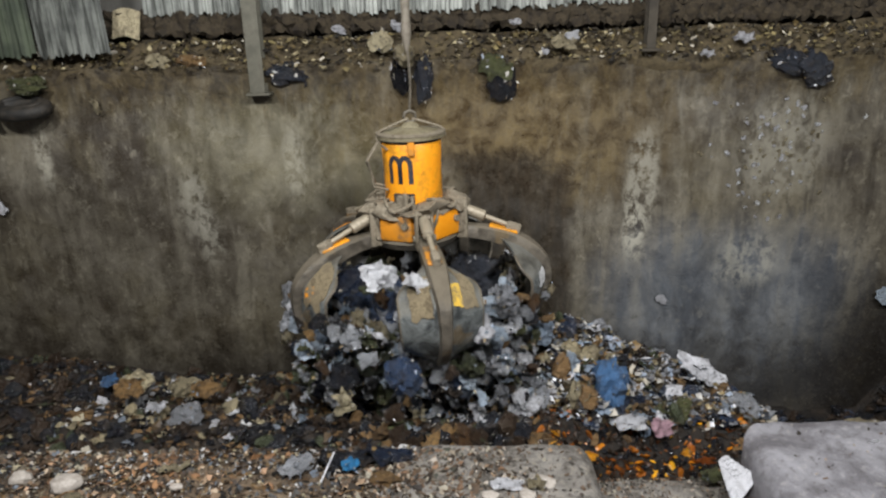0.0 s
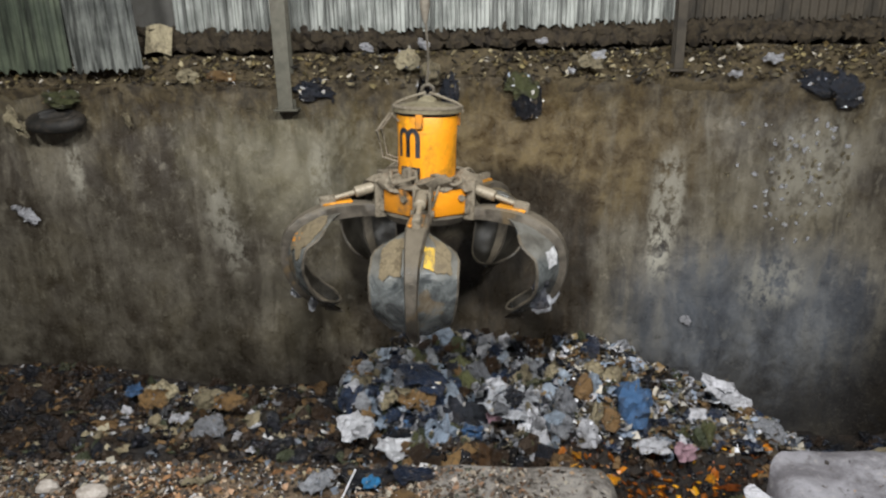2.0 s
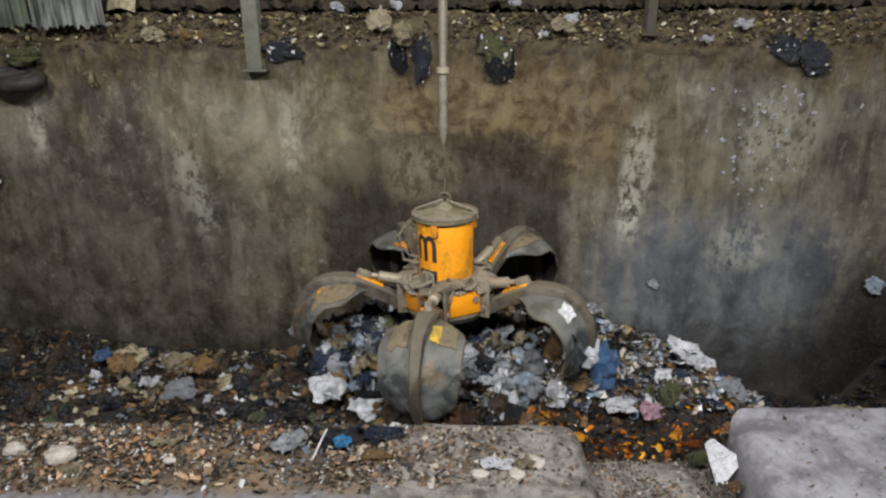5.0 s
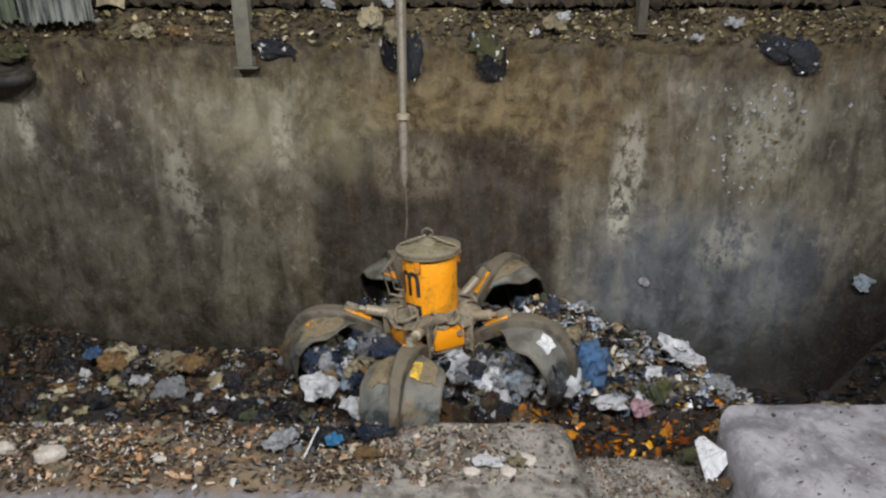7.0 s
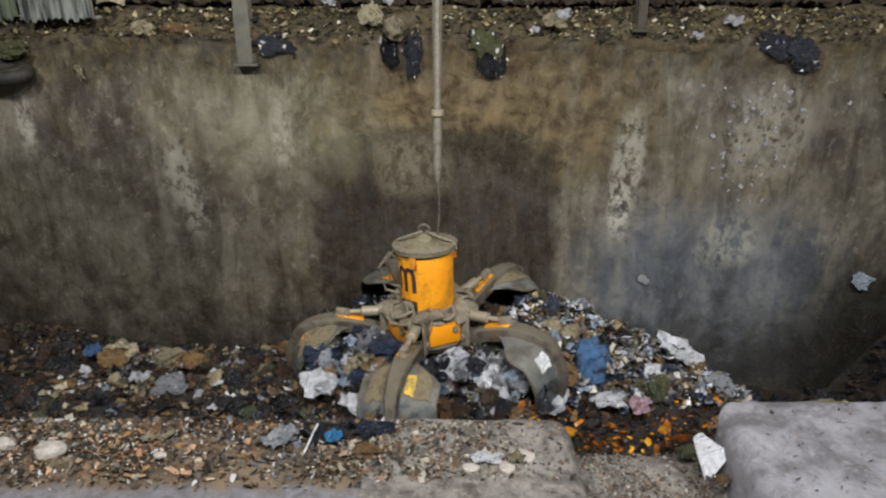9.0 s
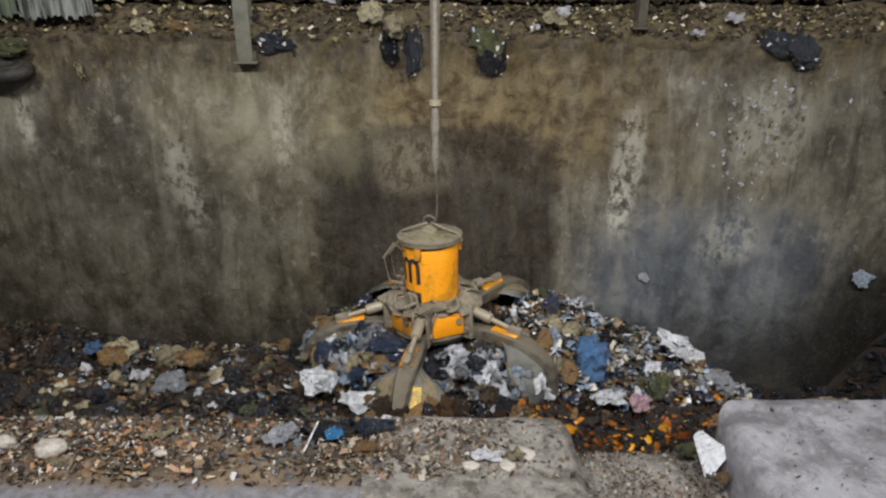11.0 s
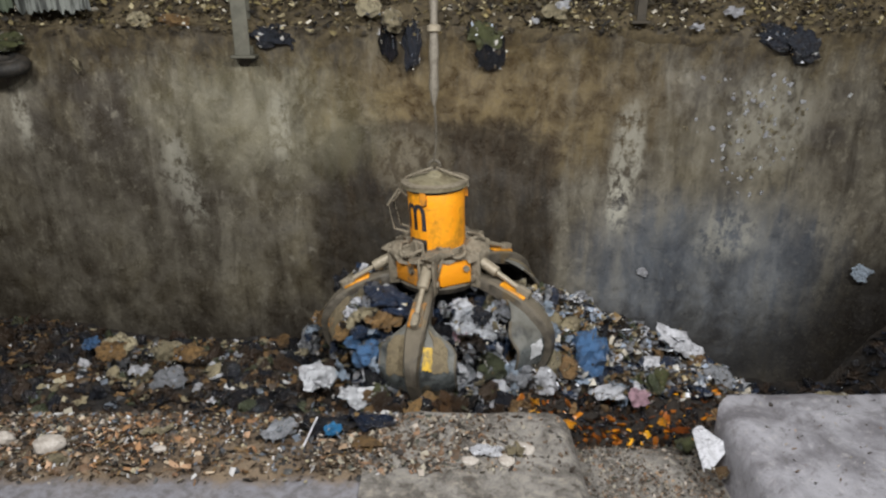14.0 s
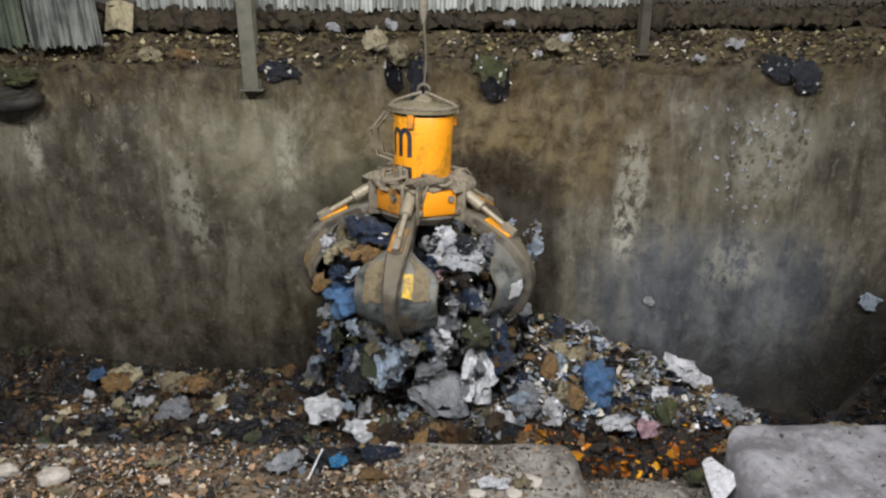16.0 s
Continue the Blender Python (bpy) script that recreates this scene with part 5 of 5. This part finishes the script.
    scatter_bits("ledge_scraps", "small grey and brown scraps on the ledge block", 2100, on_mid, (0.008, 0.045), M["rubble"], 6)

    def on_block(r):
        return (r.uniform(3.95, 9.0), r.uniform(6.0, 7.7), 0.93)

    scatter_bits("block_specks", "pale specks of litter on the concrete block", 260, on_block, (0.006, 0.024), M["rubble"], 16)

    def on_sill(r):
        return (r.uniform(1.85, 3.6), r.uniform(6.0, 7.7), 0.13)

    scatter_bits("sill_grit", "brown grit and scraps on the low sill", 2600, on_sill, (0.006, 0.024), M["rubble"], 8)

    def on_lip(r):
        x = r.uniform(-10, 11)
        u = r.random()
        return (x, WALL_Y - 0.2 + 0.5 * u, 5.42 + 0.5 * math.sin(u * 1.57) + r.uniform(-0.05, 0.05))

    scatter_bits("lip_scraps", "old scraps caught along the wall lip", 4200, on_lip, (0.012, 0.055), M["lip_bits"], 9)


def build_wall_things():
    """Scraps stuck on the pit wall, bags hanging over its lip and litter on the ledge."""
    rnd = random.Random(21)
    def stick(colour, at, size, rot):
        piece("rag", colour, pose(*at, *rot), size, "stuck to the pit wall", rnd)

    stick("white", (4.01, WALL_Y - 0.06, 0.85), (0.24, 0.2, 0.04), (90, 20, 0))
    stick("pale_blue", (8.33, WALL_Y - 0.12, 0.85), (0.45, 0.42, 0.12), (90, 30, 0))
    stick("white", (-8.75, WALL_Y - 0.1, 3.05), (0.36, 0.3, 0.3), (90, 50, 0))
    stick("white", (-8.95, WALL_Y - 0.1, 3.2), (0.2, 0.14, 0.2), (90, 10, 0))
    stick("cream", (8.05, WALL_Y - 0.08, 4.55), (0.3, 0.2, 0.2), (90, 70, 0))
    stick("cream", (-8.45, WALL_Y - 0.3, 4.85), (0.65, 0.3, 0.4), (90, 60, 0))
    stick("cream", (-6.45, WALL_Y - 0.15, 4.85), (0.3, 0.15, 0.2), (90, 70, 0))
    stick("cream", (1.92, WALL_Y - 0.25, 5.74), (0.42, 0.3, 0.3), (70, 0, 0))
    stick("white", (2.05, WALL_Y - 0.3, 5.85), (0.25, 0.2, 0.2), (70, 0, 0))
    stick("white", (1.6, WALL_Y - 0.25, 5.6), (0.14, 0.14, 0.2), (70, 30, 0))
    stick("white", (-1.95, WALL_Y - 0.2, 6.05), (0.25, 0.16, 0.2), (80, 10, 0))
    stick("white", (-0.95, WALL_Y - 0.2, 6.08), (0.24, 0.2, 0.3), (80, 40, 0))
    stick("white", (1.1, WALL_Y - 0.1, 6.1), (0.22, 0.14, 0.2), (80, 0, 0))
    stick("cream", (-5.2, WALL_Y - 0.15, 5.6), (0.4, 0.3, 0.3), (80, 0, 20))
    stick("white", (5.0, WALL_Y - 0.2, 5.75), (0.35, 0.2, 0.3), (80, 0, 0))
    stick("white", (4.4, WALL_Y - 0.2, 5.5), (0.25, 0.14, 0.3), (80, 0, 0))
    for i in range(110):
        x, z = rnd.gauss(5.75, 0.5), rnd.gauss(3.75, 0.62)
        s = rnd.uniform(0.03, 0.11)
        piece("rag", rnd.choice(("white", "clean", "cream")), pose(x, wall_y(x, z) - 0.014, z, 90, rnd.uniform(0, 180), 0), (s, s * 0.8, s * 0.12), "stuck to the pit wall", rnd)
    def hang(colour, at, size, rot):
        piece("bag", colour, pose(*at, *rot), size, "hanging over the wall lip", rnd)

    hang("black", (5.95, WALL_Y - 0.1, 5.32), (0.65, 0.2, 0.42), (0, 15, 0))
    hang("black", (6.35, WALL_Y - 0.14, 5.2), (0.5, 0.22, 0.5), (0, 60, 0))
    hang("green", (0.78, WALL_Y - 0.1, 5.35), (0.45, 0.16, 0.5), (0, 0, 0))
    hang("black", (0.9, WALL_Y - 0.08, 5.1), (0.36, 0.12, 0.65), (0, 8, 0))
    hang("black", (-0.92, WALL_Y - 0.1, 5.25), (0.26, 0.12, 0.7), (0, 0, 0))
    hang("black", (-0.52, WALL_Y - 0.12, 5.2), (0.24, 0.16, 0.8), (0, 0, 0))
    hang("black", (-3.0, WALL_Y - 0.1, 5.35), (0.6, 0.14, 0.36), (0, 10, 0))
    hang("cream", (-0.84, WALL_Y - 0.26, 5.6), (0.3, 0.24, 0.34), (0, 0, 0))
    hang("cream", (-1.25, WALL_Y - 0.16, 5.82), (0.35, 0.2, 0.35), (0, 0, 0))
    hang("card", (-4.6, WALL_Y - 0.12, 5.6), (0.4, 0.14, 0.22), (0, 0, 0))
    hang("green", (-7.6, WALL_Y - 0.2, 5.25), (0.5, 0.3, 0.3), (0, 0, 0))
    bm = sheet_bm(lambda u, v: (0.5 * (u - 0.5) + 0.04 * v, 0.02 * math.sin(5 * u), 0.5 * (v - 0.5) + 0.05 * math.sin(4 * u)), 8, 8, 0.015)
    ob = part("cardboard_sheet", bm, FILMS["cream"])
    ob.matrix_basis = pose(-5.84, WALL_Y + 0.2, 6.24, -14, 0, 0)
    tagged(ob, "pale cardboard sheet caught on the metal cladding", "cardboard")
    # black ring added to stand in for a dark recess
    t = thing("tyre", "black tyre-like ring standing for a dark recess on the wall lip", "tyre", (-7.75, WALL_Y - 0.3, 4.85))
    part("tread", tube_bm([(0.42 * math.cos(a), 0.2 * math.sin(a) + 0.05, 0.08 * math.sin(a)) for a in [2 * math.pi * i / 28 for i in range(28)]], 0.13, 10, True), M["black"], t)
    part("side_wall", tube_bm([(0.36 * math.cos(a), 0.16 * math.sin(a) + 0.05, 0.08 * math.sin(a) + 0.09) for a in [2 * math.pi * i / 28 for i in range(28)]], 0.06, 8, True), M["black"], t)
    def drop(kind, colour, at, size, rot):
        piece(kind, colour, pose(*at, *rot), size, "on the concrete ledge", rnd)

    for seed, at, size in ((3, (-4.95, 6.99, 0.7), (0.38, 0.3, 0.26)), (8, (-5.62, 7.13, 0.69), (0.26, 0.22, 0.2)), (5, (-3.55, 6.95, 0.66), (0.16, 0.12, 0.1)), (6, (1.02, 6.95, 0.66), (0.3, 0.26, 0.1)), (7, (0.8, 6.7, 0.66), (0.2, 0.22, 0.14)), (9, (0.35, 6.72, 0.66), (0.22, 0.16, 0.1))):
        ob = part("stone", crumple_bm(seed, 3, (1, 0.9, 0.8), 0.14), M["stone"])
        ob.matrix_basis = pose(*at) @ Matrix.Diagonal((*size, 1))
        tagged(ob, "smooth pale rounded stone on the concrete ledge", "stone", "pale stones")
    drop("rag", "bright_blue", (-1.41, 7.22, 0.74), (0.24, 0.22, 0.3), (20, 0, 0))
    drop("rag", "black", (-1.55, 7.35, 0.70), (0.7, 0.5, 0.4), (10, 0, 0))
    drop("rag", "navy", (-1.0, 7.45, 0.72), (0.6, 0.4, 0.4), (10, 10, 0))
    drop("rag", "grey", (-2.1, 7.25, 0.70), (0.5, 0.35, 0.4), (10, 0, 40))
    drop("lump", "card", (-0.95, 7.0, 0.70), (0.25, 0.2, 0.2), (0, 0, 0))
    drop("rag", "white", (0.55, 6.85, 0.70), (0.4, 0.22, 0.25), (10, 0, 0))
    drop("rag", "cream", (0.9, 6.85, 0.70), (0.25, 0.25, 0.25), (10, 0, 40))
    drop("rag", "white", (6.25, 7.55, 1.0), (0.35, 0.3, 0.5), (60, 20, 0))
    drop("rag", "white", (5.2, 7.3, 0.93), (0.12, 0.1, 0.1), (0, 0, 0))
    drop("rag", "card", (3.45, 6.75, 0.45), (0.2, 0.2, 0.2), (30, 0, 0))
    drop("rag", "green", (3.3, 7.5, 0.3), (0.35, 0.25, 0.3), (20, 0, 0))
    drop("rag", "orange", (1.8, 8.2, 0.12), (0.32, 0.22, 0.2), (20, 0, 0))
    drop("rag", "orange", (3.25, 8.25, 0.12), (0.2, 0.16, 0.2), (20, 0, 50))
    drop("lump", "orange", (3.5, 8.1, 0.1), (0.16, 0.12, 0.14), (0, 0, 0))
    drop("rag", "cream", (-3.7, 7.3, 0.68), (0.4, 0.2, 0.2), (0, 0, 20))
    drop("lump", "cream", (-4.75, 6.75, 0.66), (0.2, 0.15, 0.15), (0, 0, 0))
    bm = sheet_bm(lambda u, v: (0.44 * u * (1 - abs(v - 0.55) * 1.5) - 0.12, 0.04 * math.sin(4 * u + 2 * v), 0.52 * v + 0.05 * math.sin(3 * u)), 8, 8, 0.01)
    ob = part("paper_sheet", bm, FILMS["white"])
    ob.matrix_basis = pose(3.42, 6.84, 0.4, -50, 5, 10)
    tagged(ob, "soiled white sheet leaning on the ledge corner", "paper")
    ob = part("drinking_straw", tube_bm([(0, 0, 0), (0.1, 0.1, 0.2), (0.16, 0.2, 0.3)], 0.012, 6), FILMS["white"])
    ob.matrix_basis = pose(-1.75, 7.0, 0.66)
    tagged(ob, "white plastic straw sticking up on the ledge", "straw")
    for k in range(14):
        x, y = rnd.uniform(-6, -1), rnd.uniform(6.6, 7.6)
        a = rnd.uniform(0, 6.3)
        l = rnd.uniform(0.1, 0.25)
        ob = part("twig", tube_bm([(0, 0, 0), (l * 0.5, 0.02, 0.02), (l, 0, 0.01)], 0.008, 5), FILMS["card"])
        ob.matrix_basis = pose(x, y, 0.66, 0, 0, math.degrees(a))
        tagged(ob, "thin pale brown twig on the concrete ledge", "twig", "twigs")


def build_movers():
    return build_grab(), build_cable(), build_load()


build_shell()
build_bed()
build_ledge()
build_cladding()
(GRAB_OB, ARM_OBS), CABLE_OB, LOAD = build_movers()
build_waste()
build_wall_things()


def arm_poses(k, opening):
    """Poses of arm, barrel and rod in the grab's space."""
    a = Matrix.Rotation(radians(-90 + 360 / ARMS * k), 4, "Z")
    hinge = a @ Matrix.Translation((HINGE[0], 0, HINGE[1]))
    arm = hinge @ Matrix.Rotation(radians(-opening), 4, "Y")
    lug = arm @ Vector((LUG[0], 0, LUG[1]))
    anchor = a @ Vector((ANCHOR[0], 0, ANCHOR[1]))
    return arm, between(anchor, lug), between(lug, anchor)


def motions():
    walk(GRAB_OB, [(t, pose(x, GRAB_Y, z, 0, -lerp_rows(LEAN, t)[0], yaw)) for t, x, z, yaw in GRAB])
    for k, (arm, barrel, rod) in enumerate(ARM_OBS):
        more = EXTRA.get(k, ((0.0, 0), (16.0, 0)))
        rows = [(t, arm_poses(k, o + lerp_rows(more, t)[0])) for t, o in OPENING]
        for ob, i in ((arm, 0), (barrel, 1), (rod, 2)):
            walk(ob, [(t, m[i]) for t, m in rows])
    rows = []
    for t, x, z, yaw in sorted(set(GRAB) | {(t, *grab_at(t)[:3]) for t in (7.5, 8.5)}):
        slack = smooth(4.0, 6.0, t) * (1 - smooth(13.0, 14.0, t))
        top = pose(x, GRAB_Y, z, 0, -lerp_rows(LEAN, t)[0], 0) @ Vector((0, 0.1 * slack, 1.36 - 0.18 * slack))
        rows.append((t, pose(top.x + lerp_rows(SWAY, t)[0], top.y, top.z)))
    walk(CABLE_OB, rows)
    for ob, rows in LOAD:
        walk(ob, rows)


motions()
